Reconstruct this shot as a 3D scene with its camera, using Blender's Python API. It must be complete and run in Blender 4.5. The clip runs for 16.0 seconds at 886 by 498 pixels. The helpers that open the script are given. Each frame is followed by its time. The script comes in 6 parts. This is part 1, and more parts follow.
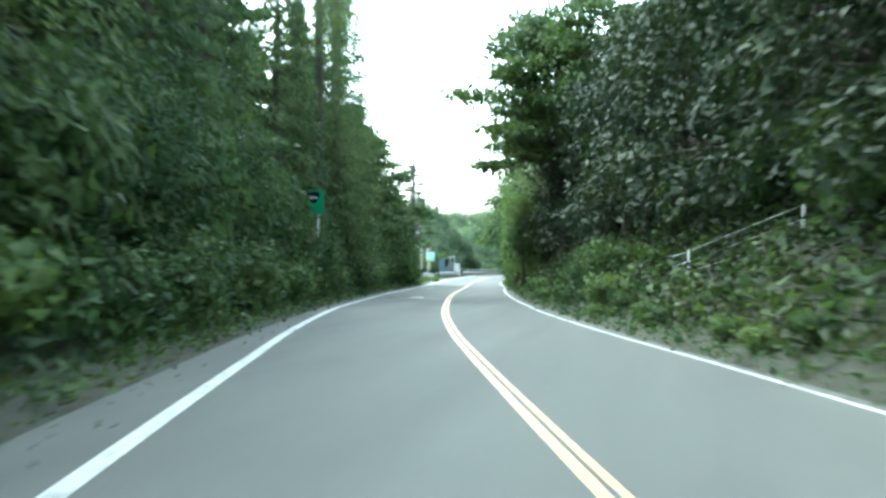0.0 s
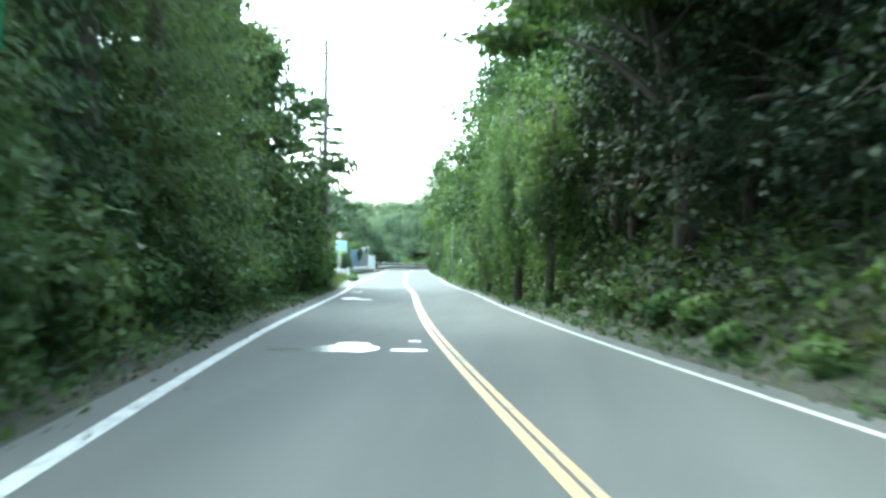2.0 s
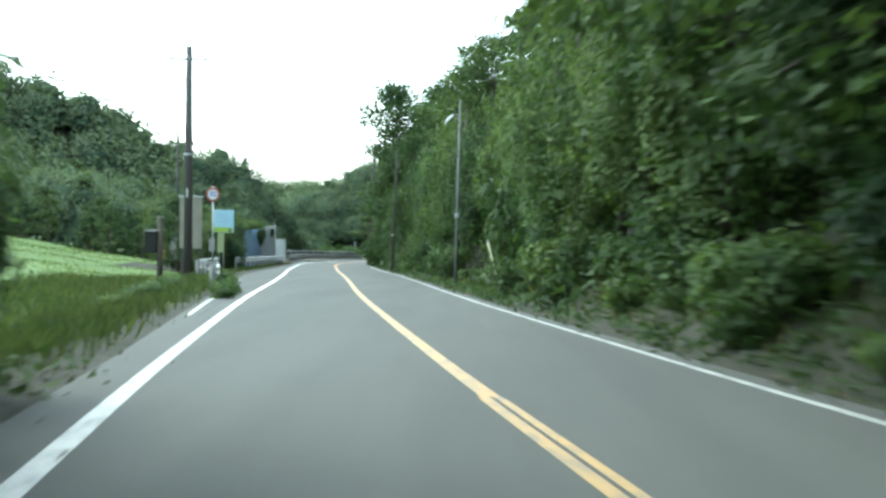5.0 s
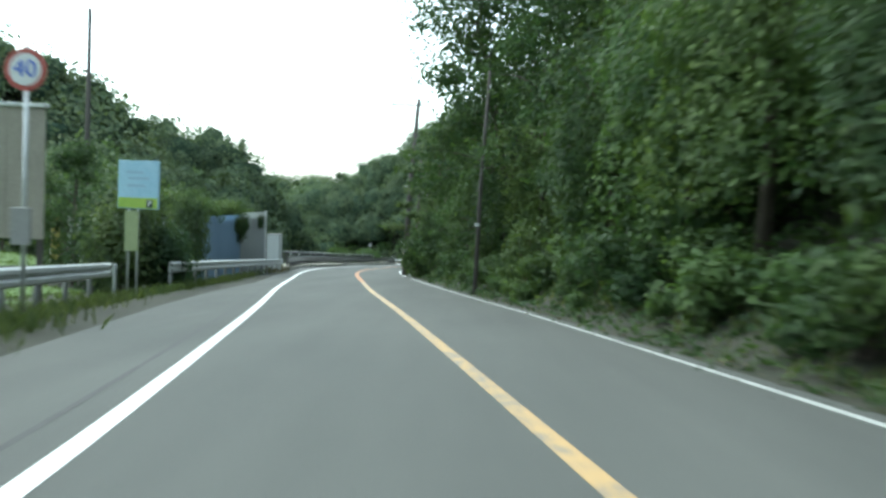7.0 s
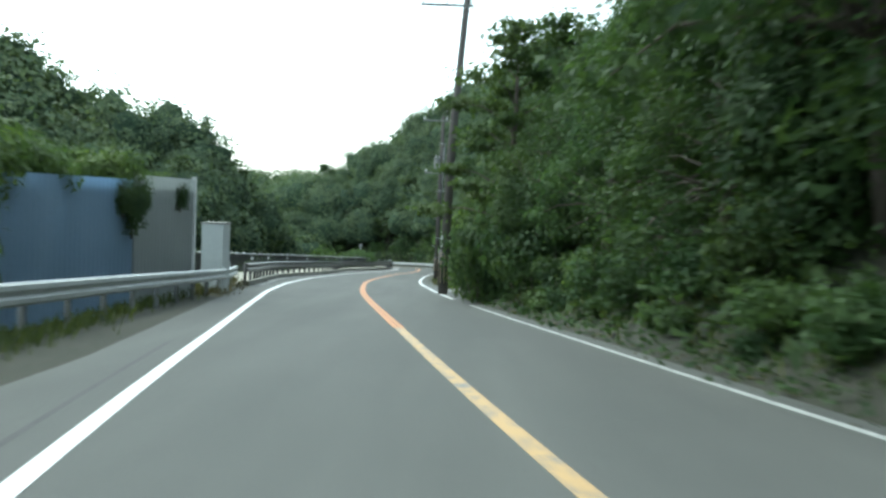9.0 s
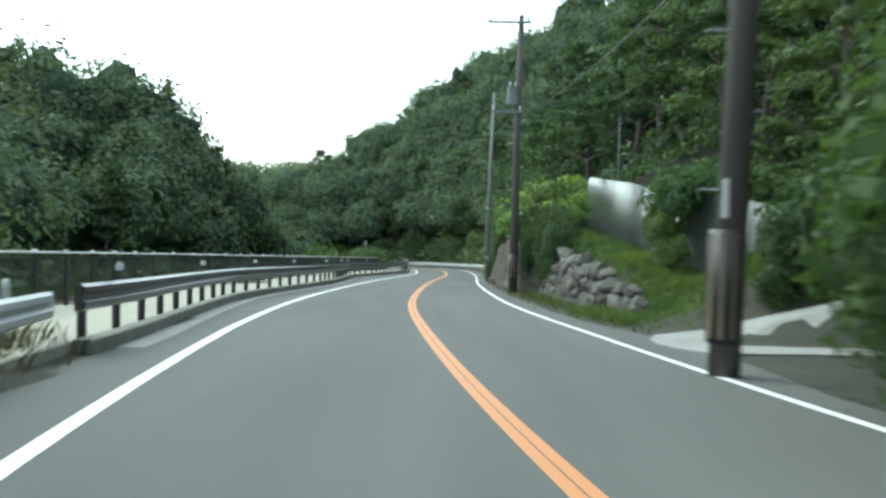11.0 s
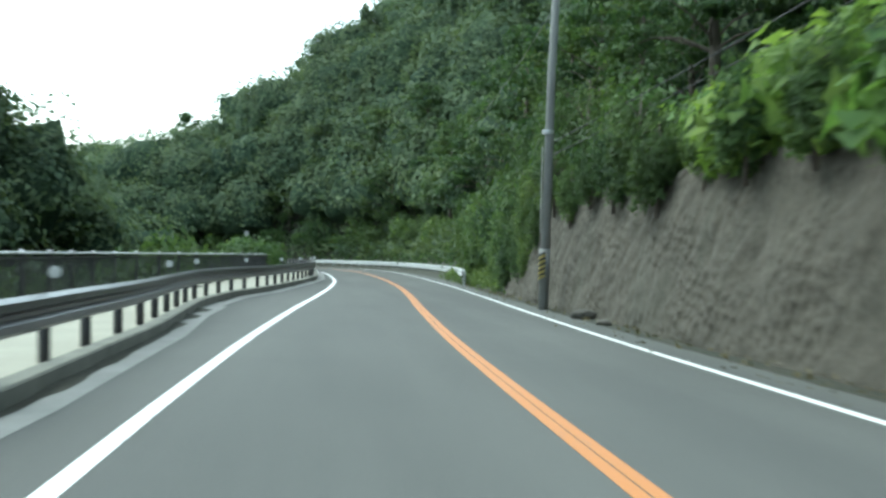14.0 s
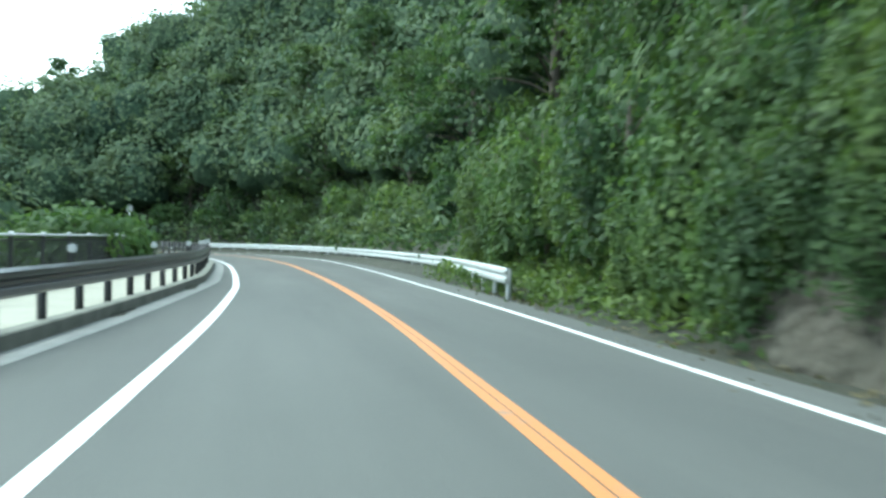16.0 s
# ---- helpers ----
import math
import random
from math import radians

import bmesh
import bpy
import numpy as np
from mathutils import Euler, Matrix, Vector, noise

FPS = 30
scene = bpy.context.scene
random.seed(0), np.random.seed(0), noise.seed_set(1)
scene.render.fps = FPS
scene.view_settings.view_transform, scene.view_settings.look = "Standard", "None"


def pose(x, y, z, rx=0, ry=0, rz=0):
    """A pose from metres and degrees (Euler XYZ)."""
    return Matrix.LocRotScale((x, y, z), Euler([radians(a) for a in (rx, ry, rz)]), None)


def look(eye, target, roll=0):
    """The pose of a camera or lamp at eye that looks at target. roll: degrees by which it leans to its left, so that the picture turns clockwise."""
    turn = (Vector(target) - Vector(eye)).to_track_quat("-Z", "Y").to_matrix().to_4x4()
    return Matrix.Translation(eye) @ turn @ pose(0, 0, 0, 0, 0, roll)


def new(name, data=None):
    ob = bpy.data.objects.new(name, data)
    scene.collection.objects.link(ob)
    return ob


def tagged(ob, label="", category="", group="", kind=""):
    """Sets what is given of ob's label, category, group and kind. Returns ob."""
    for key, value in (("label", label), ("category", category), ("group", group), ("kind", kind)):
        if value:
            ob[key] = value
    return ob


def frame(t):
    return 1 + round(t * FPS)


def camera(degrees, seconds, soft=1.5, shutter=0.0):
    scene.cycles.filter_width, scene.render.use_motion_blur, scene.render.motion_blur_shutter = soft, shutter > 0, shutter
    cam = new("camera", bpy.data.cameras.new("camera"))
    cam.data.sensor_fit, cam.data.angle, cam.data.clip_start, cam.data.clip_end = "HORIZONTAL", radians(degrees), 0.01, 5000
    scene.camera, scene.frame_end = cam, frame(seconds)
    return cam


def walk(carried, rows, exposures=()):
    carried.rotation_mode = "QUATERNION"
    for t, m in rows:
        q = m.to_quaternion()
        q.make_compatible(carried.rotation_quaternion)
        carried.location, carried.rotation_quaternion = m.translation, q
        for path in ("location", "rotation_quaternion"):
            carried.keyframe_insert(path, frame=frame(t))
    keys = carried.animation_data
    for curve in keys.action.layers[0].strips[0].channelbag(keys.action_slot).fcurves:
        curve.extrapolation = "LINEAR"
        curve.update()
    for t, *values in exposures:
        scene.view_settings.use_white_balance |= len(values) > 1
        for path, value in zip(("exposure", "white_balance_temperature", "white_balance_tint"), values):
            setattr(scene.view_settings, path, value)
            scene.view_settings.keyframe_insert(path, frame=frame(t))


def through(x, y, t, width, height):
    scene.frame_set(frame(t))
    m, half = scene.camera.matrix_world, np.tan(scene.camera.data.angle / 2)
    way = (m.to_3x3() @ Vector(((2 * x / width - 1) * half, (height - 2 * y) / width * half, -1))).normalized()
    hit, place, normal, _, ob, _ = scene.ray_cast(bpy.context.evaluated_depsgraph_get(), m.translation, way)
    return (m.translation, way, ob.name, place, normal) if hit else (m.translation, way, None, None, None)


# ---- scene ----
# x to the right of the first heading, y along the valley road, h above the road's plane, which falls gently along y
FALL = radians(3.5)
COS, SIN = math.cos(FALL), math.sin(FALL)

# ---- camera ----
cam = camera(50.0, 16.0, soft=2.8, shutter=0.5)
PATH = [
    (0.0, 0.00, 0.00, 1.331, 1.17, -1.05, 11.30),
    (0.5, -1.91, 6.70, 1.315, 1.04, -0.72, 9.49),
    (1.0, -3.65, 13.38, 1.294, 0.97, -0.86, 8.12),
    (1.5, -5.23, 19.94, 1.340, 0.71, -0.49, 6.78),
    (2.0, -6.73, 26.70, 1.375, 0.86, -1.16, 5.36),
    (2.5, -8.12, 33.39, 1.323, 0.81, -1.13, 3.86),
    (3.0, -9.33, 40.27, 1.358, 0.55, -1.03, 2.53),
    (3.5, -10.47, 47.11, 1.311, 0.25, -0.96, 1.20),
    (3.7, -10.85, 49.80, 1.293, 0.18, -0.95, 0.88),
    (5.8, -15.49, 80.47, 1.261, 0.36, -1.36, -0.10),
    (6.5, -16.90, 90.47, 1.270, 0.31, -2.05, 0.38),
    (7.0, -17.84, 97.60, 1.212, 0.56, -2.44, 0.50),
    (7.5, -18.76, 104.34, 1.285, 0.74, -2.87, 0.39),
    (8.0, -19.65, 110.59, 1.248, 1.01, -3.06, 0.16),
    (8.7, -20.73, 118.83, 1.282, 0.75, -2.52, -0.30),
    (10.8, -23.89, 145.78, 1.266, 0.58, -1.42, -0.69),
    (11.5, -24.94, 153.59, 1.309, 0.68, -0.72, -0.64),
    (12.0, -25.57, 159.17, 1.285, 0.90, -0.47, -0.92),
    (12.5, -26.08, 164.96, 1.304, 0.86, -0.57, -1.79),
    (13.0, -26.39, 170.86, 1.279, 0.90, -0.56, -3.39),
    (13.5, -26.56, 176.58, 1.337, 0.64, -0.35, -5.80),
    (14.0, -26.47, 182.17, 1.291, 0.41, -0.82, -7.59),
    (14.5, -26.29, 188.00, 1.291, 0.25, -0.68, -9.07),
    (15.0, -26.05, 193.72, 1.271, 0.01, -0.77, -10.37),
    (15.5, -25.86, 199.13, 1.302, -0.29, -0.46, -11.41),
    (16.0, -25.56, 204.42, 1.260, -0.59, -0.77, -12.26),
]
TILT = Matrix.Rotation(-FALL, 4, "X")
walk(cam, [(t, TILT @ pose(x, y, z, 90 + pitch, roll, yaw)) for t, x, y, z, pitch, roll, yaw in PATH],
     [(0.0, 2.35, 5600, -12), (1.5, 2.45, 5600, -12), (2.5, 2.6, 5600, -12), (3.5, 2.4, 5600, -12), (6.0, 1.0, 5900, -9), (11.0, 0.95, 5900, -9), (14.0, 1.02, 5800, -10), (16.0, 1.42, 5600, -13)])

# ---- light ----
SUN_EL, SUN_AZ = 52.0, -55.0     # degrees above the horizon; from ahead on the left
world = bpy.data.worlds.new("sky")
scene.world = world
world.use_nodes = True
wn = world.node_tree.nodes
sky = wn.new("ShaderNodeTexSky")
sky.sky_type = "NISHITA"
sky.sun_disc = False
sky.sun_elevation, sky.sun_rotation = radians(SUN_EL), radians(SUN_AZ)
sky.dust_density, sky.air_density, sky.ozone_density = 2.0, 1.0, 1.0
veil = wn.new("ShaderNodeHueSaturation")          # thin white cloud over the whole sky
veil.inputs["Saturation"].default_value, veil.inputs["Value"].default_value = 0.35, 1.8
world.node_tree.links.new(sky.outputs[0], veil.inputs["Color"])
world.node_tree.links.new(veil.outputs[0], wn["Background"].inputs[0])
wn["Background"].inputs[1].default_value = 0.15
sun = new("sun", bpy.data.lights.new("sun", "SUN"))
sun.data.energy, sun.data.angle, sun.data.color = 0.75, radians(25.0), (1.0, 0.95, 0.87)
az, el = radians(SUN_AZ), radians(SUN_EL)
sun.matrix_world = look((math.sin(az) * math.cos(el) * 100, math.cos(az) * math.cos(el) * 100, math.sin(el) * 100), (0, 0, 0))


# ---- small tools ----
def W(x, y, h=0.0):
    return Vector((x, y * COS, h - y * SIN))


def WA(p):
    p = np.asarray(p, float)
    return np.stack([p[:, 0], p[:, 1] * COS, p[:, 2] - p[:, 1] * SIN], 1)


def mesh_from(name, verts, faces, mat, smooth=False):
    """A mesh from arrays of verts and of equal-sided faces."""
    verts, faces = np.asarray(verts, np.float32), np.asarray(faces, np.int32)
    me = bpy.data.meshes.new(name)
    n, k = faces.shape
    me.vertices.add(len(verts))
    me.vertices.foreach_set("co", verts.ravel())
    me.loops.add(n * k)
    me.loops.foreach_set("vertex_index", faces.ravel())
    me.polygons.add(n)
    me.polygons.foreach_set("loop_start", np.arange(0, n * k, k, dtype=np.int32))
    me.polygons.foreach_set("loop_total", np.full(n, k, np.int32))
    if smooth:
        me.polygons.foreach_set("use_smooth", np.ones(n, bool))
    me.update(calc_edges=True)
    me.materials.append(mat)
    return me


def from_bm(name, bm, mat, smooth=False):
    me = bpy.data.meshes.new(name)
    bmesh.ops.recalc_face_normals(bm, faces=bm.faces)
    if smooth:
        for f in bm.faces:
            f.smooth = True
    bm.to_mesh(me)
    bm.free()
    me.materials.append(mat)
    return me


def thing(name, label, category, group="", kind="", at=None):
    ob = new(name)
    if at is not None:
        ob.location = at
    return tagged(ob, label, category, group, kind)


def under(name, me, parent, label=""):
    """A mesh as one part of a thing; the mesh is in the thing's own space."""
    ob = new(name, me)
    ob.parent = parent
    if label:
        ob["label"] = label
    return ob


def part(name, bm, mat, parent, label="", smooth=False):
    return under(name, from_bm(name, bm, mat, smooth), parent, label)


def box(bm, lo, hi, bevel=0.0):
    c = [(lo[i] + hi[i]) / 2 for i in range(3)]
    s = [hi[i] - lo[i] for i in range(3)]
    made = bmesh.ops.create_cube(bm, size=1, matrix=Matrix.Translation(c) @ Matrix.Diagonal((*s, 1)))["verts"]
    if bevel:
        edges = {e for v in made for e in v.link_edges}
        bmesh.ops.bevel(bm, geom=list(edges), offset=bevel, segments=2, affect="EDGES", profile=0.5)
    return bm


def tube(bm, pts, radii, sides=8, cap=True):
    """A round bar through points, with a radius at each."""
    pts = [Vector(p) for p in pts]
    rings = []
    for i, p in enumerate(pts):
        t = (pts[min(i + 1, len(pts) - 1)] - pts[max(i - 1, 0)]).normalized()
        a = t.orthogonal().normalized() if abs(t.z) > 0.9 else t.cross(Vector((0, 0, 1))).normalized()
        b = t.cross(a).normalized()
        r = radii[i] if isinstance(radii, (list, tuple)) else radii
        rings.append([bm.verts.new(p + (a * math.cos(k * math.tau / sides) + b * math.sin(k * math.tau / sides)) * r) for k in range(sides)])
    for r0, r1 in zip(rings, rings[1:]):
        for k in range(sides):
            bm.faces.new((r0[k], r0[(k + 1) % sides], r1[(k + 1) % sides], r1[k]))
    if cap:
        bm.faces.new(rings[0][::-1])
        bm.faces.new(rings[-1])
    return bm


def cylinder(bm, p, q, r, r2=None, sides=16):
    return tube(bm, [p, q], [r, r if r2 is None else r2], sides)


def sweep(bm, pts, section, closed=True):
    """A section of (side, up) pairs drawn along points in the world; side is level and to the right of the way."""
    pts = [Vector(p) for p in pts]
    rings = []
    for i, p in enumerate(pts):
        t = pts[min(i + 1, len(pts) - 1)] - pts[max(i - 1, 0)]
        side = Vector((t.y, -t.x, 0)).normalized()
        rings.append([bm.verts.new(p + side * a + Vector((0, 0, b))) for a, b in section])
    n = len(section)
    for r0, r1 in zip(rings, rings[1:]):
        for k in range(n if closed else n - 1):
            bm.faces.new((r0[k], r0[(k + 1) % n], r1[(k + 1) % n], r1[k]))
    if closed:
        bm.faces.new(rings[0])
        bm.faces.new(rings[-1][::-1])
    return bm


# ---- materials ----
class Nodes:
    def __init__(self, name):
        self.mat = bpy.data.materials.new(name)
        self.mat.use_nodes = True
        self.n, self.l = self.mat.node_tree.nodes, self.mat.node_tree.links
        self.bsdf = self.n["Principled BSDF"]
        self.out = self.n["Material Output"]

    def add(self, kind):
        return self.n.new(kind)

    def link(self, a, b):
        self.l.new(a, b)

    def coords(self):
        return self.add("ShaderNodeNewGeometry").outputs["Position"]

    def noise(self, scale, detail=4.0, rough=0.6, vec=None, stretch=None):
        nd = self.add("ShaderNodeTexNoise")
        nd.inputs["Scale"].default_value, nd.inputs["Detail"].default_value, nd.inputs["Roughness"].default_value = scale, detail, rough
        v = vec or self.coords()
        if stretch:
            m = self.add("ShaderNodeMapping")
            m.inputs["Scale"].default_value = stretch
            self.link(v, m.inputs["Vector"])
            v = m.outputs[0]
        self.link(v, nd.inputs["Vector"])
        return nd.outputs["Fac"]

    def ramp(self, fac, stops):
        nd = self.add("ShaderNodeValToRGB")
        while len(nd.color_ramp.elements) < len(stops):
            nd.color_ramp.elements.new(0.5)
        for e, (p, c) in zip(nd.color_ramp.elements, stops):
            e.position, e.color = p, (*c, 1)
        self.link(fac, nd.inputs[0])
        return nd.outputs[0]

    def mix(self, fac, a, b, how="MIX"):
        nd = self.add("ShaderNodeMix")
        nd.data_type, nd.blend_type = "RGBA", how
        for sock, v in ((nd.inputs[0], fac), (nd.inputs[6], a), (nd.inputs[7], b)):
            if isinstance(v, (int, float)):
                sock.default_value = v
            elif isinstance(v, tuple):
                sock.default_value = (*v, 1)
            else:
                self.link(v, sock)
        return nd.outputs[2]

    def bump(self, height, strength=0.4, dist=0.02):
        nd = self.add("ShaderNodeBump")
        nd.inputs["Strength"].default_value, nd.inputs["Distance"].default_value = strength, dist
        self.link(height, nd.inputs["Height"])
        self.link(nd.outputs[0], self.bsdf.inputs["Normal"])

    def set(self, color=None, rough=None, metal=None):
        for key, v in (("Base Color", color), ("Roughness", rough), ("Metallic", metal)):
            if v is None:
                continue
            s = self.bsdf.inputs[key]
            if isinstance(v, (int, float)):
                s.default_value = v
            elif isinstance(v, tuple):
                s.default_value = (*v, 1)
            else:
                self.link(v, s)
        return self.mat


def plain(name, a, b, scale=6.0, fine=60.0, rough=0.7, metal=0.0, bump=0.15, dist=0.01, stretch=None):
    """A surface of two close tones, blotched at one scale and grained at a finer one."""
    m = Nodes(name)
    big = m.ramp(m.noise(scale, stretch=stretch), [(0.3, a), (0.7, b)])
    small = m.noise(fine, 3)
    col = m.mix(0.25, big, m.ramp(small, [(0.3, tuple(v * 0.6 for v in a)), (0.7, tuple(min(1, v * 1.3) for v in b))]))
    if bump:
        m.bump(small, bump, dist)
    return m.set(col, rough, metal)


def leafy(name, dark, mid, light, through=0.35, rough=0.65):
    m = Nodes(name)
    dark, mid, light = (tuple(1.12 * (0.7 * v + 0.3 * (0.3 * c[0] + 0.6 * c[1] + 0.1 * c[2])) for v in c) for c in (dark, mid, light))
    geo = m.add("ShaderNodeNewGeometry")
    info = m.add("ShaderNodeObjectInfo")
    low = tuple(0.5 * (u + v) for u, v in zip(dark, mid))
    high = tuple(0.5 * (u + v) for u, v in zip(light, mid))
    col = m.ramp(geo.outputs["Random Per Island"], [(0.0, low), (0.55, mid), (1.0, high)])
    big = m.ramp(m.noise(0.35, 2), [(0.3, (0.72, 0.8, 0.78)), (0.7, (1.2, 1.12, 0.95))])
    col = m.mix(1.0, col, big, "MULTIPLY")
    clump = m.ramp(m.noise(1.3, 2), [(0.32, (0.72, 0.76, 0.8)), (0.68, (1.3, 1.22, 1.05))])
    col = m.mix(1.0, col, clump, "MULTIPLY")
    tint = m.ramp(info.outputs["Random"], [(0.0, (0.75, 0.85, 0.85)), (1.0, (1.2, 1.12, 0.95))])
    col = m.mix(1.0, col, tint, "MULTIPLY")
    m.set(col, rough)
    m.bsdf.inputs["Specular IOR Level"].default_value = 0.2
    tr = m.add("ShaderNodeBsdfTranslucent")
    m.link(m.mix(1.0, col, (1.2, 1.25, 0.7), "MULTIPLY"), tr.inputs[0])
    sh = m.add("ShaderNodeMixShader")
    sh.inputs[0].default_value = through
    m.link(m.bsdf.outputs[0], sh.inputs[1])
    m.link(tr.outputs[0], sh.inputs[2])
    m.link(sh.outputs[0], m.out.inputs[0])
    return m.mat


def asphalt():
    m = Nodes("asphalt")
    streak = m.noise(0.9, 3, 0.5, stretch=(1.0, 0.06, 1.0))
    patch = m.noise(0.25, 5, 0.6)
    grit = m.noise(90, 2, 0.7)
    col = m.ramp(patch, [(0.3, (0.076, 0.079, 0.072)), (0.7, (0.1, 0.103, 0.094))])
    col = m.mix(0.5, col, m.ramp(streak, [(0.35, (0.06, 0.063, 0.058)), (0.7, (0.12, 0.123, 0.111))]))
    col = m.mix(0.3, col, m.ramp(grit, [(0.3, (0.036, 0.036, 0.036)), (0.7, (0.15, 0.15, 0.146))]))
    m.bump(grit, 0.35, 0.006)
    m.bsdf.inputs["Specular IOR Level"].default_value = 0.25
    return m.set(col, 0.88)


def paint_line(name, a, b, wear):
    m = Nodes(name)
    w = m.noise(5.0, 6, 0.75)
    grit = m.noise(70, 2)
    col = m.ramp(grit, [(0.3, a), (0.7, b)])
    col = m.mix(m.ramp(w, [(wear - 0.06, (1, 1, 1)), (wear + 0.06, (0, 0, 0))]), col, (0.16, 0.16, 0.15))
    m.bump(grit, 0.2, 0.004)
    return m.set(col, 0.6)


def stone_mat():
    m = Nodes("field_stone")
    info = m.add("ShaderNodeObjectInfo")
    base = m.ramp(info.outputs["Random"], [(0.0, (0.05, 0.046, 0.038)), (0.5, (0.095, 0.088, 0.075)), (1.0, (0.18, 0.168, 0.143))])
    n1, n2 = m.noise(3, 5), m.noise(30, 4)
    col = m.mix(0.5, base, m.ramp(n1, [(0.35, (0.036, 0.038, 0.028)), (0.7, (0.17, 0.158, 0.135))]))
    m.bump(n2, 0.6, 0.03)
    return m.set(col, 0.9)


def wall_mat():
    m = Nodes("sprayed_concrete")
    n1, n2 = m.noise(0.5, 5), m.noise(5, 6, 0.7)
    col = m.ramp(n1, [(0.3, (0.05, 0.046, 0.033)), (0.7, (0.082, 0.075, 0.055))])
    col = m.mix(0.45, col, m.ramp(n2, [(0.35, (0.044, 0.038, 0.029)), (0.65, (0.104, 0.094, 0.071))]))
    stain = m.noise(0.8, 4, 0.6, stretch=(1.0, 1.0, 0.3))
    col = m.mix(m.ramp(stain, [(0.5, (0, 0, 0)), (0.75, (0.6, 0.6, 0.6))]), col, (0.05, 0.056, 0.038))
    crag = m.noise(9, 8, 0.75, stretch=(1.0, 0.7, 1.6))
    col = m.mix(0.3, col, m.ramp(crag, [(0.38, (0.036, 0.031, 0.024)), (0.62, (0.096, 0.087, 0.067))]))
    m.bump(crag, 0.8, 0.045)
    return m.set(col, 0.95)


def soil_mat():
    m = Nodes("verge_soil")
    n1, n2, n3 = m.noise(0.6, 5), m.noise(6, 5), m.noise(50, 3)
    col = m.ramp(n1, [(0.3, (0.018, 0.024, 0.012)), (0.6, (0.034, 0.034, 0.022))])
    col = m.mix(0.5, col, m.ramp(n2, [(0.3, (0.016, 0.023, 0.011)), (0.7, (0.05, 0.044, 0.031))]))
    m.bump(n3, 0.6, 0.03)
    return m.set(col, 0.95)


M_ASPHALT = asphalt()
M_WHITE = paint_line("white_road_paint", (0.6, 0.61, 0.59), (0.74, 0.75, 0.73), 0.38)
M_WORN = paint_line("worn_white_road_paint", (0.36, 0.37, 0.355), (0.5, 0.5, 0.485), 0.44)
M_YELLOW = paint_line("orange_road_paint", (0.38, 0.15, 0.04), (0.48, 0.2, 0.06), 0.35)
M_YWORN = paint_line("worn_yellow_road_paint", (0.40, 0.25, 0.10), (0.50, 0.33, 0.14), 0.46)
M_SOIL = soil_mat()
M_CONC = plain("grey_concrete", (0.17, 0.17, 0.158), (0.26, 0.26, 0.24), 1.5, 40, 0.9)
M_WALK = plain("cream_concrete", (0.25, 0.24, 0.19), (0.32, 0.31, 0.25), 0.8, 40, 0.9)
M_MOSS = plain("mossy_concrete", (0.10, 0.105, 0.085), (0.19, 0.19, 0.16), 2.0, 30, 0.95, bump=0.4)
M_WALL = wall_mat()
M_STONE = stone_mat()
M_POLE = plain("pole_concrete", (0.26, 0.26, 0.25), (0.36, 0.36, 0.34), 1.2, 50, 0.85)
M_POLE_GREY = plain("aged_pole_concrete", (0.16, 0.165, 0.16), (0.24, 0.245, 0.235), 1.2, 50, 0.85)
M_POLE_DARK = plain("weathered_pole", (0.055, 0.05, 0.045), (0.11, 0.10, 0.09), 2.0, 50, 0.9, stretch=(1, 1, 0.1))
M_GALV = plain("galvanised_steel", (0.45, 0.47, 0.47), (0.58, 0.60, 0.60), 3, 60, 0.45, 0.6, bump=0.05)
M_WPAINT = plain("white_paint_steel", (0.34, 0.36, 0.35), (0.48, 0.50, 0.49), 2, 40, 0.5, bump=0.05)
M_BROWN = plain("dark_brown_steel", (0.03, 0.029, 0.03), (0.05, 0.048, 0.049), 2, 50, 0.3, bump=0.05)
M_SEAM = plain("bitumen_seam", (0.03, 0.03, 0.03), (0.05, 0.05, 0.048), 3, 60, 0.8, bump=0.1)
M_BLACK = plain("black_steel", (0.012, 0.013, 0.014), (0.03, 0.03, 0.03), 2, 50, 0.5, bump=0.05)
M_CORR = plain("corrugated_zinc", (0.78, 0.8, 0.8), (0.88, 0.9, 0.9), 1.0, 30, 0.2, 1.0, bump=0.03, stretch=(1, 1, 0.2))
M_RED = plain("sign_red", (0.36, 0.07, 0.06), (0.44, 0.11, 0.09), 5, 60, 0.45, bump=0)
M_SIGNWHITE = plain("sign_white", (0.66, 0.67, 0.66), (0.76, 0.77, 0.76), 5, 60, 0.45, bump=0)
M_SIGNBLUE = plain("sign_blue", (0.06, 0.13, 0.55), (0.08, 0.16, 0.62), 5, 60, 0.4, bump=0)
M_SHIELD = plain("shield_blue", (0.10, 0.2, 0.5), (0.14, 0.26, 0.56), 5, 60, 0.5, bump=0)
M_SIGNGREEN = plain("sign_green", (0.02, 0.19, 0.08), (0.03, 0.23, 0.10), 5, 60, 0.4, bump=0)
M_SKYBOARD = plain("pale_blue_board", (0.30, 0.50, 0.66), (0.42, 0.60, 0.73), 2, 30, 0.5, bump=0)
M_LIME = plain("lime_print", (0.28, 0.42, 0.07), (0.40, 0.52, 0.10), 4, 40, 0.6, bump=0)
M_OLIVE = plain("faded_green_print", (0.24, 0.29, 0.15), (0.33, 0.37, 0.2), 3, 40, 0.6, bump=0)
M_DARKPRINT = plain("dark_print", (0.03, 0.05, 0.05), (0.05, 0.07, 0.07), 5, 40, 0.5, bump=0)
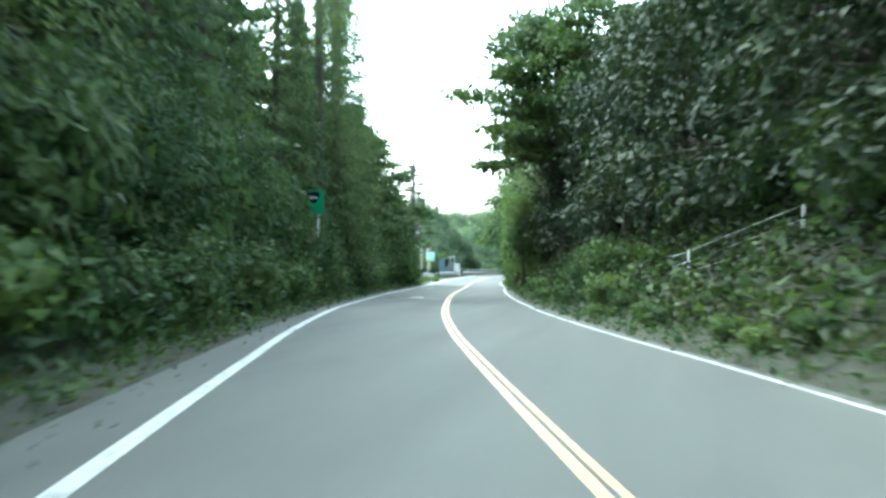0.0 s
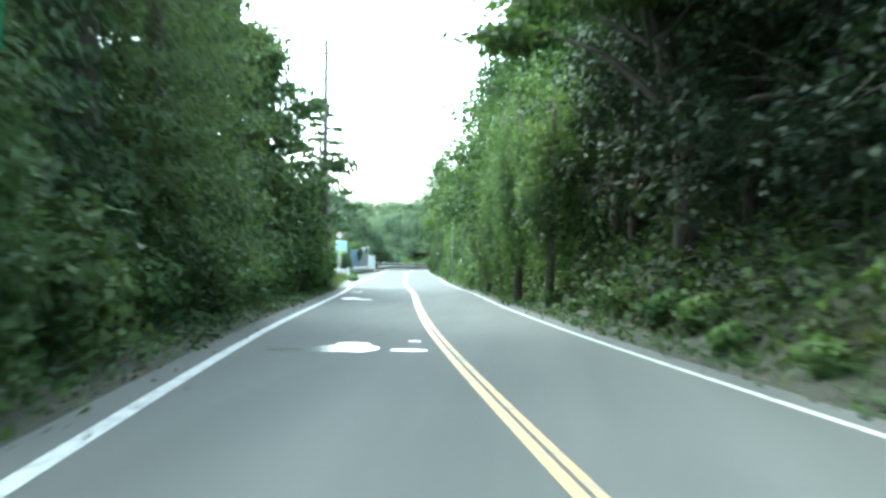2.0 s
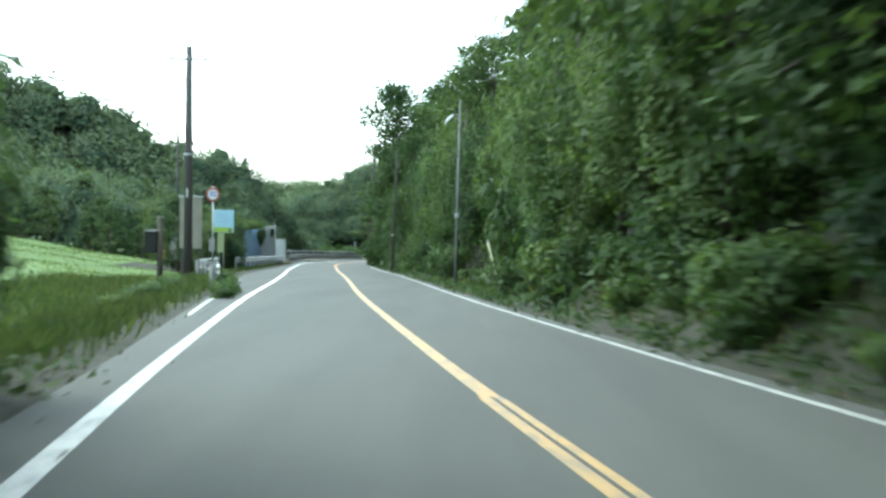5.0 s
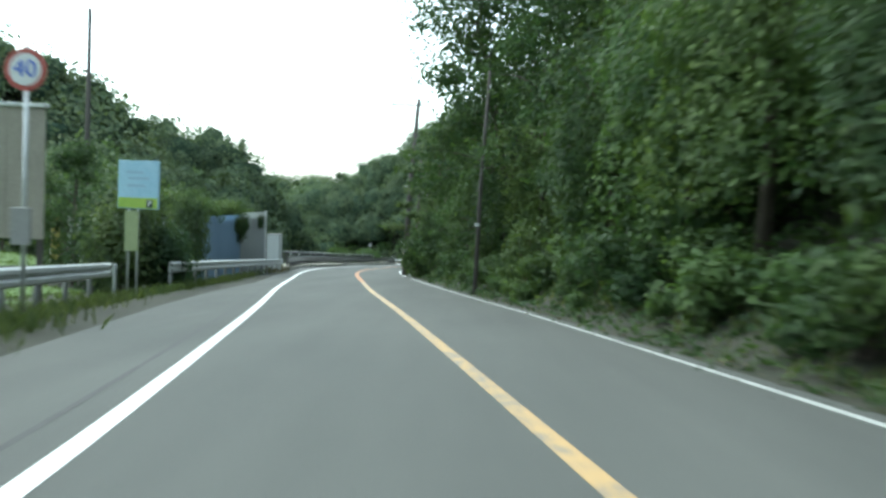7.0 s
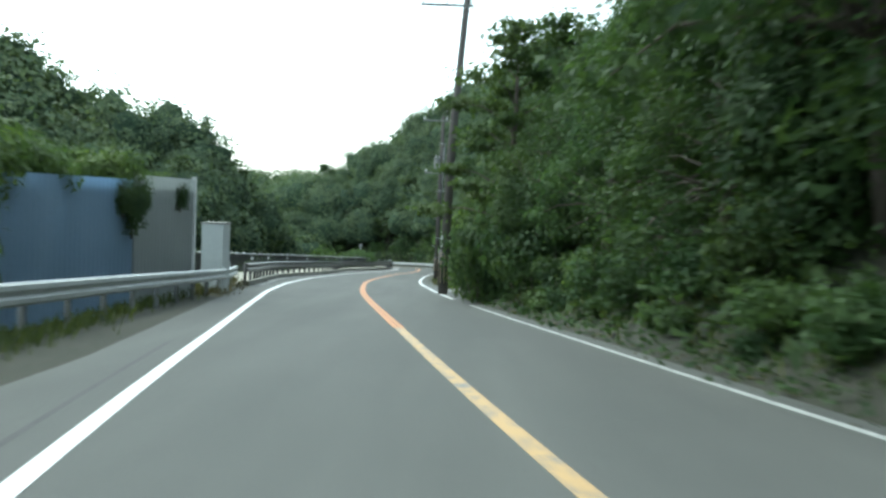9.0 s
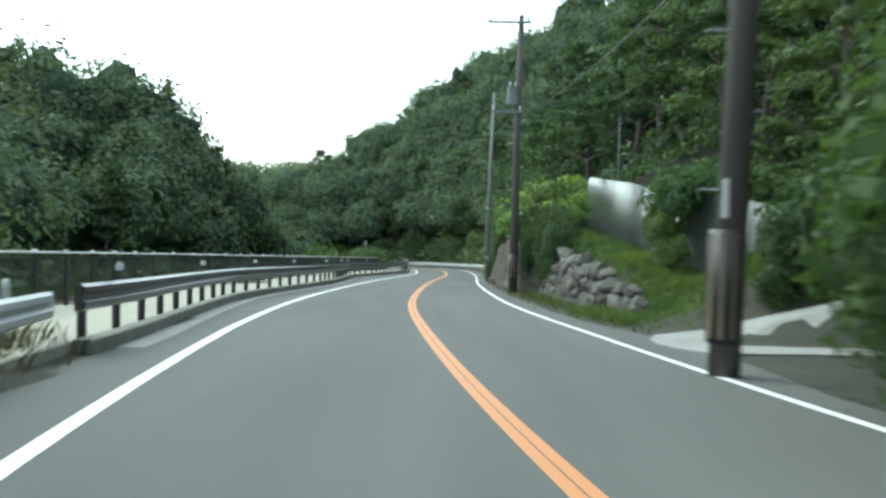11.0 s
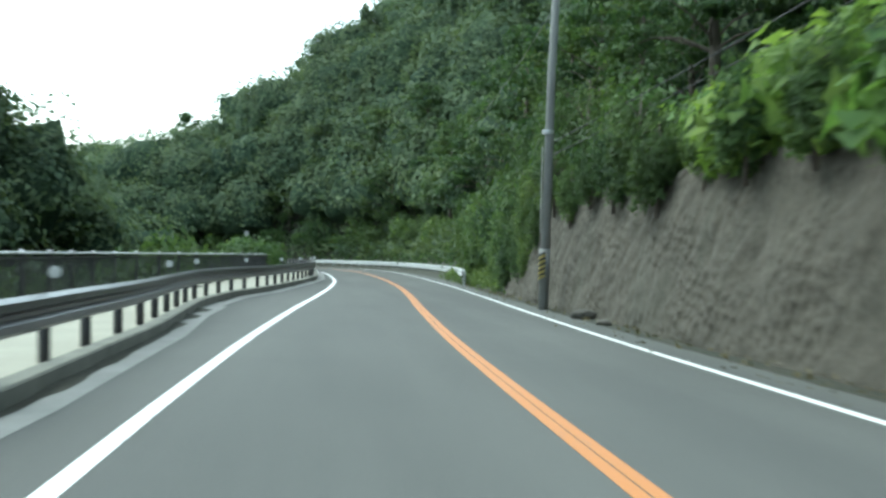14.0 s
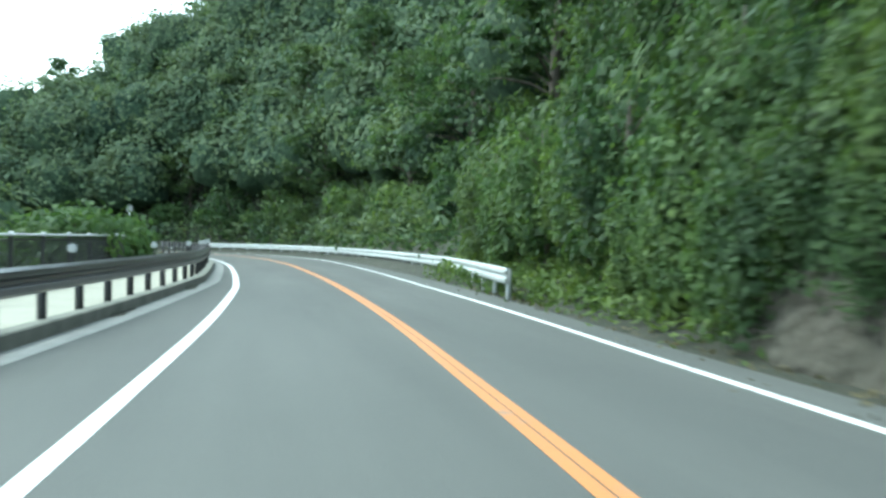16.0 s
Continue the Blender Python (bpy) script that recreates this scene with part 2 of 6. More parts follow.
M_SHEDBLUE = plain("blue_grey_sheet", (0.30, 0.43, 0.58), (0.37, 0.50, 0.64), 0.7, 30, 0.6, stretch=(1, 1, 0.3))
M_SHEDGREY = plain("grey_sheet", (0.42, 0.45, 0.45), (0.50, 0.53, 0.52), 0.9, 30, 0.6, stretch=(1, 1, 0.3))
M_BEIGE = plain("beige_board", (0.27, 0.25, 0.21), (0.40, 0.37, 0.31), 1.2, 30, 0.8, stretch=(1, 1, 0.3))
M_BARK = plain("bark", (0.055, 0.045, 0.035), (0.13, 0.11, 0.09), 6, 40, 0.95, bump=0.6, dist=0.03, stretch=(1, 1, 0.3))
M_ROOF = plain("pale_roof", (0.55, 0.58, 0.60), (0.68, 0.70, 0.72), 1, 30, 0.5)
M_CREAMSTICK = plain("yellowed_plastic", (0.62, 0.58, 0.36), (0.74, 0.70, 0.46), 4, 40, 0.5, bump=0)
M_HATCHY = plain("pole_guard_yellow", (0.42, 0.36, 0.12), (0.54, 0.46, 0.16), 4, 40, 0.6, bump=0)
M_WIRE = plain("black_wire", (0.015, 0.015, 0.015), (0.03, 0.03, 0.03), 5, 50, 0.6, bump=0)
L_BROAD = leafy("broad_leaves", (0.026, 0.056, 0.02), (0.044, 0.094, 0.03), (0.072, 0.138, 0.04))
L_CEDAR = leafy("cedar_needles", (0.044, 0.08, 0.044), (0.066, 0.118, 0.062), (0.09, 0.152, 0.074), 0.45)
# near-black green: the shade of the right bank is put into this colour
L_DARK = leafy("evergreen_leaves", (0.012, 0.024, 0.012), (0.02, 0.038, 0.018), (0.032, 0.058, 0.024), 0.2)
L_VINE = leafy("vine_leaves", (0.036, 0.076, 0.02), (0.064, 0.13, 0.033), (0.105, 0.19, 0.045), 0.35)
L_BRIGHT = leafy("bright_leaves", (0.07, 0.14, 0.02), (0.12, 0.23, 0.03), (0.2, 0.33, 0.05), 0.45)
L_GRASS = leafy("grass_blades", (0.045, 0.07, 0.02), (0.075, 0.11, 0.035), (0.12, 0.155, 0.055), 0.3)
# paler, bluer green than the roadside leaves: distance haze is put into it
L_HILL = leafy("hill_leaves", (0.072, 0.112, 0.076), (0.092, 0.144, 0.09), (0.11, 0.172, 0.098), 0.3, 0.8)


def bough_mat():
    """Cores of the crowns: mottled green, darkened for inner shade, with a deep rough relief."""
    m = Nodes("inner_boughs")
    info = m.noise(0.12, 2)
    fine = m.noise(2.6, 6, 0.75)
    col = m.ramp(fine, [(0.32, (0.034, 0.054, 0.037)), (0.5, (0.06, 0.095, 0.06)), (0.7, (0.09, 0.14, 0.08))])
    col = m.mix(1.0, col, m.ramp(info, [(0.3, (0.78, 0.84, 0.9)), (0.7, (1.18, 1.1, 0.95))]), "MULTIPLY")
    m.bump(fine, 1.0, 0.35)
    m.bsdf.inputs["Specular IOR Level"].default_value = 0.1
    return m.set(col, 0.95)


L_INNER = bough_mat()
L_LAWN = leafy("lawn_blades", (0.05, 0.095, 0.02), (0.08, 0.145, 0.03), (0.12, 0.2, 0.045), 0.35)
L_LITTER = leafy("dry_litter", (0.05, 0.06, 0.02), (0.11, 0.09, 0.05), (0.2, 0.16, 0.09), 0.2)

# ---- the road's line ----
LINE = [(-60, 22.5), (-40, 14.6), (-20, 7.3), (0, 1.5), (14.2, -2.3), (22, -4.2), (30.6, -6.0), (44.3, -8.45), (56, -10.2), (69.8, -12.1), (79.8, -13.7),
        (95, -15.92), (109, -17.7), (118.5, -18.93), (130, -20.52), (140.7, -21.83), (150, -22.95), (157, -23.7), (165, -24.3), (173, -24.7),
        (181.5, -24.75), (194.5, -24.45), (204, -24.0), (211.6, -23.55), (220, -23.15), (230, -22.95), (240, -23.0), (250, -23.3), (260, -24.2),
        (270, -26.3), (278, -29.7), (284, -35), (288, -43), (290, -55), (290, -80), (288, -120)]


def catmull(ctrl, step=1.0):
    """Points at even steps on a smooth line through ctrl rows."""
    c = np.asarray(ctrl, float)
    c = np.vstack([2 * c[0] - c[1], c, 2 * c[-1] - c[-2]])
    out = []
    for i in range(1, len(c) - 2):
        p0, p1, p2, p3 = c[i - 1:i + 3]
        for u in np.linspace(0, 1, 24, endpoint=False):
            out.append(0.5 * (2 * p1 + (p2 - p0) * u + (2 * p0 - 5 * p1 + 4 * p2 - p3) * u * u + (3 * p1 - p0 - 3 * p2 + p3) * u ** 3))
    out = np.array(out + [c[-2]])
    s = np.concatenate([[0], np.cumsum(np.linalg.norm(np.diff(out, axis=0), axis=1))])
    q = np.arange(0, s[-1], step)
    return np.stack([np.interp(q, s, out[:, k]) for k in range(out.shape[1])], 1)


AX = catmull([(x, y) for y, x in LINE])
TAN = np.gradient(AX, axis=0)
TAN /= np.linalg.norm(TAN, axis=1, keepdims=True)
RIGHT = np.stack([TAN[:, 1], -TAN[:, 0]], 1)
STA = AX[:, 1].copy()                       # y of the line, growing on past the bend
turn_i = int(np.argmax(AX[:, 1] > 262))
STA[turn_i:] = STA[turn_i] + np.arange(len(AX) - turn_i)


def wl(s):
    return np.interp(s, [0, 14, 30, 57, 90, 104, 125, 150, 165, 190, 205, 228, 245, 260], [3.2, 3.3, 3.5, 3.15, 3.1, 3.02, 3.12, 3.25, 3.4, 3.2, 3.0, 2.6, 2.7, 3.0])


def wr(s):
    return np.interp(s, [0, 14, 30, 57, 90, 120, 143, 165, 190, 215, 230, 245, 260], [3.5, 3.5, 3.05, 2.75, 2.85, 3.1, 2.95, 2.95, 2.65, 2.3, 2.3, 2.6, 3.0])


def pave_l(s):
    """Width of the paving to the left of the line: verge, lay-by, and up to the kerb."""
    return np.interp(s, [-60, 0, 60, 80, 88, 100, 106, 118, 124, 134, 150, 158, 163, 170, 176, 183, 190, 197, 205, 210, 214, 221, 231, 245, 260],
                     [4.3, 4.2, 3.7, 3.7, 3.9, 4.2, 4.9, 5.0, 4.8, 4.2, 4.3, 4.45, 4.42, 4.68, 4.9, 4.6, 4.35, 4.5, 5.2, 5.2, 4.7, 4.2, 3.5, 3.4, 3.6])


def pave_r(s):
    return np.interp(s, [-60, 0, 60, 90, 120, 150, 157, 160, 165, 168, 190, 215, 260], [3.9, 3.9, 3.2, 3.2, 3.4, 3.4, 3.5, 3.9, 3.9, 3.6, 3.3, 2.9, 3.8])


def near_line(x, y):
    """Signed distance from the road's line (right is positive) and the station there, for arrays."""
    x, y = np.asarray(x, float), np.asarray(y, float)
    d, s = np.empty(x.size), np.empty(x.size)
    xs, ys = x.ravel(), y.ravel()
    for a in range(0, x.size, 20000):
        dx, dy = xs[a:a + 20000, None] - AX[None, ::2, 0], ys[a:a + 20000, None] - AX[None, ::2, 1]
        i = np.argmin(dx * dx + dy * dy, axis=1)
        k = np.arange(len(i))
        r = RIGHT[::2][i]
        side = dx[k, i] * r[:, 0] + dy[k, i] * r[:, 1]
        full = np.sqrt(dx[k, i] ** 2 + dy[k, i] ** 2)
        d[a:a + 20000] = np.where(side < 0, -full, full)
        s[a:a + 20000] = STA[::2][i]
    return d.reshape(x.shape), s.reshape(x.shape)


RIDGE_A = [(-34, 304, 12.5), (-30, 302, 17), (-23, 301, 22.5), (-13.5, 300, 29), (-6, 298, 33), (1, 296, 37.5), (15, 290, 43), (40, 260, 48), (60, 200, 50), (70, 100, 45), (75, 0, 40), (90, -90, 40)]
RIDGE_B = [(-44.5, 239.5, 6.5), (-48, 238.7, 9.5), (-52, 237.4, 11), (-57, 235.7, 12.5), (-62, 234, 14.5), (-67, 231, 18), (-72.5, 227.7, 20.5), (-77, 225, 22.5), (-85, 220, 24.5), (-104, 200, 28)]
RIDGE_C = [(-104, 200, 28), (-108, 150, 24), (-100, 100, 21), (-92, 30, 21), (-80, -80, 21)]
RIDGE_D = [(-330, 470, 38), (-180, 450, 22), (-94, 411, 20.5), (-65, 401, 20.5), (-45, 385, 19), (-20, 370, 19)]


def ridge(x, y, pts, width):
    best = np.zeros(np.shape(x))
    for (x0, y0, h0), (x1, y1, h1) in zip(pts, pts[1:]):
        ux, uy = x1 - x0, y1 - y0
        u = np.clip(((x - x0) * ux + (y - y0) * uy) / (ux * ux + uy * uy), 0, 1)
        dist = np.hypot(x - x0 - u * ux, y - y0 - u * uy)
        best = np.maximum(best, (h0 + u * (h1 - h0)) * np.clip(1 - dist / width, 0, 1) ** 1.3)
    return best


def hills(x, y):
    return np.maximum.reduce([ridge(x, y, RIDGE_A, 50.0), ridge(x, y, RIDGE_B, 26.0), ridge(x, y, RIDGE_C, 55.0), ridge(x, y, RIDGE_D, 60.0)])


def ramp01(v, a, b):
    t = np.clip((v - a) / (b - a), 0, 1)
    return t * t * (3 - 2 * t)


def between(s, a, b, soft=3.0):
    return ramp01(s, a - soft, a) * (1 - ramp01(s, b, b + soft))


def rough2(x, y):
    return 0.5 * np.sin(x * 0.9 + 1.7 * np.sin(y * 0.43)) + 0.5 * np.sin(y * 0.71 + 1.3 * np.sin(x * 0.57))


def bank_right(s, d):
    """Height of the land to the right of the road at distance d."""
    e = d - pave_r(s) - 0.5 - 1.1 * between(s, 95, 106, 3)
    wood = np.clip(e, 0, 8) * 0.75 + np.clip(e - 8, 0, 60) * 0.42
    wood = wood * (1 - 0.3 * ramp01(s, 246, 268) - 0.4 * ramp01(s, 280, 296))
    drive = np.clip(e - 7, 0, 10) * 0.35 + np.clip(e - 17, 0, 60) * 0.5
    lawn_h = np.interp(s, [166, 186], [0.25, 2.4])
    lawn = lawn_h * ramp01(e, 0.85, 1.9) + np.clip(e - 9, 0, 60) * 0.5
    wall = 2.75 * ramp01(e, 0.9, 1.8) + np.clip(e - 1.8, 0, 60) * 0.6
    g_drive, g_lawn, g_wall = between(s, 157, 163, 3), between(s, 168, 185, 3), between(s, 188.5, 212, 2.5)
    rest = np.clip(1 - g_drive - g_lawn - g_wall, 0, 1)
    tot = g_drive + g_lawn + g_wall + rest
    return (wood * rest + drive * g_drive + lawn * g_lawn + wall * g_wall) / tot


def bank_left(s, d):
    e = -d - pave_l(s) - 0.3
    wood = np.clip(e - 0.6, 0, 6) * 0.45 + np.clip(e - 7, 0, 30) * 0.12
    field = -0.35 * ramp01(e, 0.3, 2.5) + 3.0 * ramp01(e, 3.5, 30) * between(s, 84, 146, 8)
    valley = 0.15 * ramp01(e, -0.1, 0.1) - 4.5 * ramp01(e, 2.7, 9.0)
    g_wood, g_valley = 1 - ramp01(s, 72, 80), ramp01(s, 150, 160)
    rest = np.clip(1 - g_wood - g_valley, 0, 1)
    return wood * g_wood + field * rest + valley * g_valley


def land(x, y):
    """Height above the road's plane."""
    x, y = np.asarray(x, float), np.asarray(y, float)
    d, s = near_line(x, y)
    inside = (d > -pave_l(s)) & (d < pave_r(s))
    near = np.where(d > 0, bank_right(s, d), bank_left(s, d))
    far = hills(x, y)
    bend = ramp01(s, 246, 262) * (d > 0)
    away = ramp01(np.abs(d), 12.0 - 6.0 * bend, 30.0 - 10.0 * bend)
    near = np.where(d > 0, np.minimum(near, 22.0), near)
    h = np.maximum(near, near * (1 - away) + far * away) + np.where(inside, 0, rough2(x, y) * 0.12 * ramp01(np.abs(d), 5, 9))
    return np.where(inside, -0.06, h)


def ground_sheet():
    xs = np.concatenate([[-1500, -900, -600, -400, -300, -240], np.arange(-200, -60, 6.0), np.arange(-60, 24, 0.75), np.arange(24, 120, 6.0), [140, 200, 300, 500, 900, 1500]])
    ys = np.concatenate([[-1200, -600, -300, -150, -100], np.arange(-70, -10, 5.0), np.arange(-10, 262, 1.1), np.arange(262, 310, 2.0), np.arange(310, 520, 7.0), [560, 640, 800, 1100, 1600]])
    gx, gy = np.meshgrid(xs, ys)
    h = land(gx, gy)
    v = WA(np.stack([gx.ravel(), gy.ravel(), h.ravel()], 1))
    nx = len(xs)
    i = (np.arange(len(ys) - 1)[:, None] * nx + np.arange(nx - 1)[None, :]).ravel()
    f = np.stack([i, i + 1, i + nx + 1, i + nx], 1)
    return tagged(new("ground", mesh_from("ground", v, f, M_SOIL, True)), "rough brown and green earth of road banks and hills", "ground", kind="structure")


def height(x, y):
    return float(land(np.array([x]), np.array([y]))[0])


def on_land(x, y, h=0.0):
    return W(x, y, height(x, y) + h)


def strip(name, s0, s1, left, right, h, mat, label, category="road marking", thick=0.0):
    """A band along the road between two offsets (functions of the station) from its line."""
    k = np.arange(int(np.argmax(STA >= s0)), int(np.argmax(STA >= min(s1, STA[-1]))) + 1)
    a = AX[k] + RIGHT[k] * np.asarray(left(STA[k]))[:, None]
    b = AX[k] + RIGHT[k] * np.asarray(right(STA[k]))[:, None]
    n = len(k)
    cols = [a, b] if not thick else [a, a * 0.5 + b * 0.5, b]
    rows_ = [WA(np.column_stack([c, np.full(n, h)])) for c in cols]
    v = np.concatenate(rows_)
    f = []
    for c in range(len(cols) - 1):
        i = np.arange(n - 1) + c * n
        f.append(np.stack([i, i + n, i + n + 1, i + 1], 1))
    return tagged(new(name, mesh_from(name, v, np.concatenate(f), mat)), label, category, kind="structure")


def off(v):
    return lambda s: np.full(len(s), v)


def along(s0, s1, offset, step, h=0.0):
    """Points in the world every step metres along the road at an offset."""
    k = np.where((STA >= s0) & (STA <= s1))[0]
    p = AX[k] + RIGHT[k] * np.asarray(offset(STA[k]))[:, None]
    q = np.concatenate([[0], np.cumsum(np.linalg.norm(np.diff(p, axis=0), axis=1))])
    u = np.arange(0, q[-1], step)
    return [W(np.interp(t, q, p[:, 0]), np.interp(t, q, p[:, 1]), h) for t in u]


ground_sheet()
strip("road", -60, 400, lambda s: -pave_l(s), pave_r, 0.0, M_ASPHALT, "worn grey asphalt of a narrow two-lane country road", "road")
strip("edge_line_left", -60, 84, lambda s: -wl(s) - 0.085, lambda s: -wl(s) + 0.085, 0.004, M_WORN, "worn white painted edge line on the asphalt")
strip("edge_line_left", 84, 150, lambda s: -wl(s) - 0.078, lambda s: -wl(s) + 0.078, 0.004, M_WHITE, "white painted edge line on the asphalt")
strip("edge_line_left", 150, 400, lambda s: -wl(s) - 0.078, lambda s: -wl(s) + 0.078, 0.004, M_WHITE, "fresh white painted edge line on the asphalt")
strip("edge_line_right", -60, 150, lambda s: wr(s) - 0.06, lambda s: wr(s) + 0.06, 0.004, M_WORN, "worn white painted edge line on the asphalt")
strip("edge_line_right", 154, 400, lambda s: wr(s) - 0.06, lambda s: wr(s) + 0.06, 0.004, M_WHITE, "white painted edge line on the asphalt")
for a, b in ((-0.125, -0.015), (0.025, 0.105)):
    strip("centre_line", -60, 76, off(a), off(b), 0.004, M_YWORN, "worn yellow double centre line on the asphalt")
strip("centre_line", 76, 140, off(-0.09), off(0.085), 0.004, M_YWORN, "worn faded yellow centre line on the asphalt")
for a, b in ((-0.11, -0.006), (0.006, 0.105)):
    strip("centre_line", 140, 400, off(a), off(b), 0.004, M_YELLOW, "fresh orange painted double centre line on the asphalt")
strip("lay_by_line", 86, 104, lambda s: -pave_l(s) + 0.12, lambda s: -pave_l(s) + 0.22, 0.004, M_WORN, "worn white line along the lay-by's edge")



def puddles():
    """Glossy sky-mirroring films, added to stand in for light patches on the asphalt."""
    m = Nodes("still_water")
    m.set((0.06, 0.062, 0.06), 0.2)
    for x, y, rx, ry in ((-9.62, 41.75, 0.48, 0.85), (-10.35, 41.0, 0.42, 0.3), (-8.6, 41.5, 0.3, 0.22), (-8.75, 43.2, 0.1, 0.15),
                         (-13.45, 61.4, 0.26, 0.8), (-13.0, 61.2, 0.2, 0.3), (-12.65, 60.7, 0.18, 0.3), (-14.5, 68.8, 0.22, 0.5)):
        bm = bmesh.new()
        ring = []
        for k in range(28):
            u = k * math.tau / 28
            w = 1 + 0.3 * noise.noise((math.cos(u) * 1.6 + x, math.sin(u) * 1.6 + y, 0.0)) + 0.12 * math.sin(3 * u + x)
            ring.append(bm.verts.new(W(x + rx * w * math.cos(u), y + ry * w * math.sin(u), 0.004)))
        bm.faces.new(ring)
        # each puddle is a made-up film imitating a patch of light
        tagged(new("puddle", from_bm("puddle", bm, m.mat)), "glossy film standing in for a bright light patch on asphalt", "puddle", "puddles", kind="structure")


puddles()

# ---- foliage ----
RNG = np.random.default_rng(7)


def unit(v):
    return v / np.maximum(np.linalg.norm(v, axis=1, keepdims=True), 1e-6)


def leaf_quads(c, n, size, aspect=0.5, droop=0.25):
    """Folded leaves at centres c that face along n."""
    k = len(c)
    n = unit(n)
    a = unit(np.cross(n, RNG.normal(size=(k, 3))))
    b = np.cross(n, a)
    s = (np.broadcast_to(size, k) * RNG.uniform(0.7, 1.3, k))[:, None]
    tip, tail = c + a * s, c - a * s
    tip = tip - np.array([0, 0, 1]) * s * droop
    lift = n * s * 0.22
    v = np.stack([tail + b * s * aspect + lift, tail * 0.75 + tip * 0.25 - b * s * aspect * 1.2 - lift, tip], 1).reshape(-1, 3)
    f = np.arange(3 * k).reshape(k, 3)
    return v, f


def ellipsoid_shell(k, r, thick=0.35):
    u = unit(RNG.normal(size=(k, 3)))
    return u * (1 - thick * RNG.random((k, 1)) ** 1.5) * np.asarray(r), u


def limb(bm, p, q, r0, r1, sag=0.0, n=4):
    p, q = Vector(p), Vector(q)
    side = Vector(RNG.normal(size=3)) * (q - p).length * 0.05
    pts = [p.lerp(q, t) + side * math.sin(t * math.pi) + Vector((0, 0, sag * math.sin(t * math.pi))) for t in np.linspace(0, 1, n)]
    tube(bm, pts, [r0 + (r1 - r0) * t for t in np.linspace(0, 1, n)], 5, False)


def make_broad(height_, radius, clusters, per, leaf, mat, base=0.35, flat=0.4, lean=(0, 0)):
    """Meshes of a broadleaf tree: trunk with limbs, and a crown of leaf clumps in layers."""
    bm = bmesh.new()
    trunk = [Vector((lean[0] * t ** 1.5 + RNG.normal() * 0.08, lean[1] * t ** 1.5 + RNG.normal() * 0.08, height_ * 0.8 * t)) for t in np.linspace(0, 1, 7)]
    trunk[0] = Vector((0, 0, -0.4))
    tube(bm, trunk, [height_ * 0.022 * (1 - 0.8 * t) + 0.015 for t in np.linspace(0, 1, 7)], 8)
    cen, verts, faces, count = [], [], [], 0
    for i in range(clusters):
        z = base + (1 - base) * (i + 0.5) / clusters
        w = math.sin(min(1, (1.02 - z) / (1 - base) * 1.25) * math.pi / 2) ** 0.8
        ang = i * 2.4 + RNG.normal() * 0.4
        r = radius * w * RNG.uniform(0.35, 1.0)
        t = min(z, 0.79) / 0.8
        ax = Vector((lean[0] * t ** 1.5, lean[1] * t ** 1.5, 0))
        c = Vector((ax.x + r * math.cos(ang), ax.y + r * math.sin(ang), z * height_))
        root = Vector((ax.x, ax.y, max(0.25 * height_, z * height_ - 0.35 * r - 0.4)))
        limb(bm, root, c, 0.008 * height_ * (1.15 - z), 0.012, 0.1 * r)
        cen.append(c)
    for c in cen:
        sp = radius * RNG.uniform(0.24, 0.42)
        p, u = ellipsoid_shell(per, (sp, sp, sp * flat), 0.7)
        p = p * RNG.uniform(0.6, 1.25, (per, 1))
        v, f = leaf_quads(p + np.array(c), u * 0.6 + np.array([0, 0, 0.7]) + RNG.normal(size=(per, 3)) * 0.45, leaf)
        verts.append(v)
        faces.append(f + count)
        count += len(v)
    return from_bm("trunk", bm, M_BARK, True), mesh_from("crown", np.concatenate(verts), np.concatenate(faces), mat)


def make_cedar(height_, radius, n, leaf, mat):
    bm = bmesh.new()
    tube(bm, [(0, 0, -0.4), (0.05, 0, height_ * 0.5), (0, 0, height_ * 0.97)], [height_ * 0.018, height_ * 0.011, 0.02], 8)
    z = RNG.beta(1.1, 1.25, n) * 0.92 + 0.08
    whorl = np.round(z * height_ / 0.75) * 0.75
    arm = (whorl * 7).astype(int) % 5
    ang = arm * 1.7 + RNG.integers(0, 6, n) * math.tau / 6 + RNG.normal(size=n) * 0.16
    rr = radius * (1.03 - z) ** 0.7 * np.sqrt(RNG.random(n)) * RNG.uniform(0.8, 1.15, n)
    p = np.stack([rr * np.cos(ang), rr * np.sin(ang), whorl + RNG.normal(size=n) * 0.16 - rr * 0.28], 1)
    out = np.stack([np.cos(ang), np.sin(ang), np.full(n, 0.9)], 1) + RNG.normal(size=(n, 3)) * 0.5
    v, f = leaf_quads(p, out, leaf, 0.3, 0.5)
    for i in range(int(height_ / 1.1)):
        zz = 1.2 + i * 1.05
        a, r = i * 2.2, radius * (1.03 - zz / height_) ** 0.7 * 0.8
        if r > 0.1:
            limb(bm, (0, 0, zz), (r * math.cos(a), r * math.sin(a), zz - 0.25 * r), 0.035, 0.01)
    return from_bm("trunk", bm, M_BARK, True), mesh_from("crown", v, f, mat)


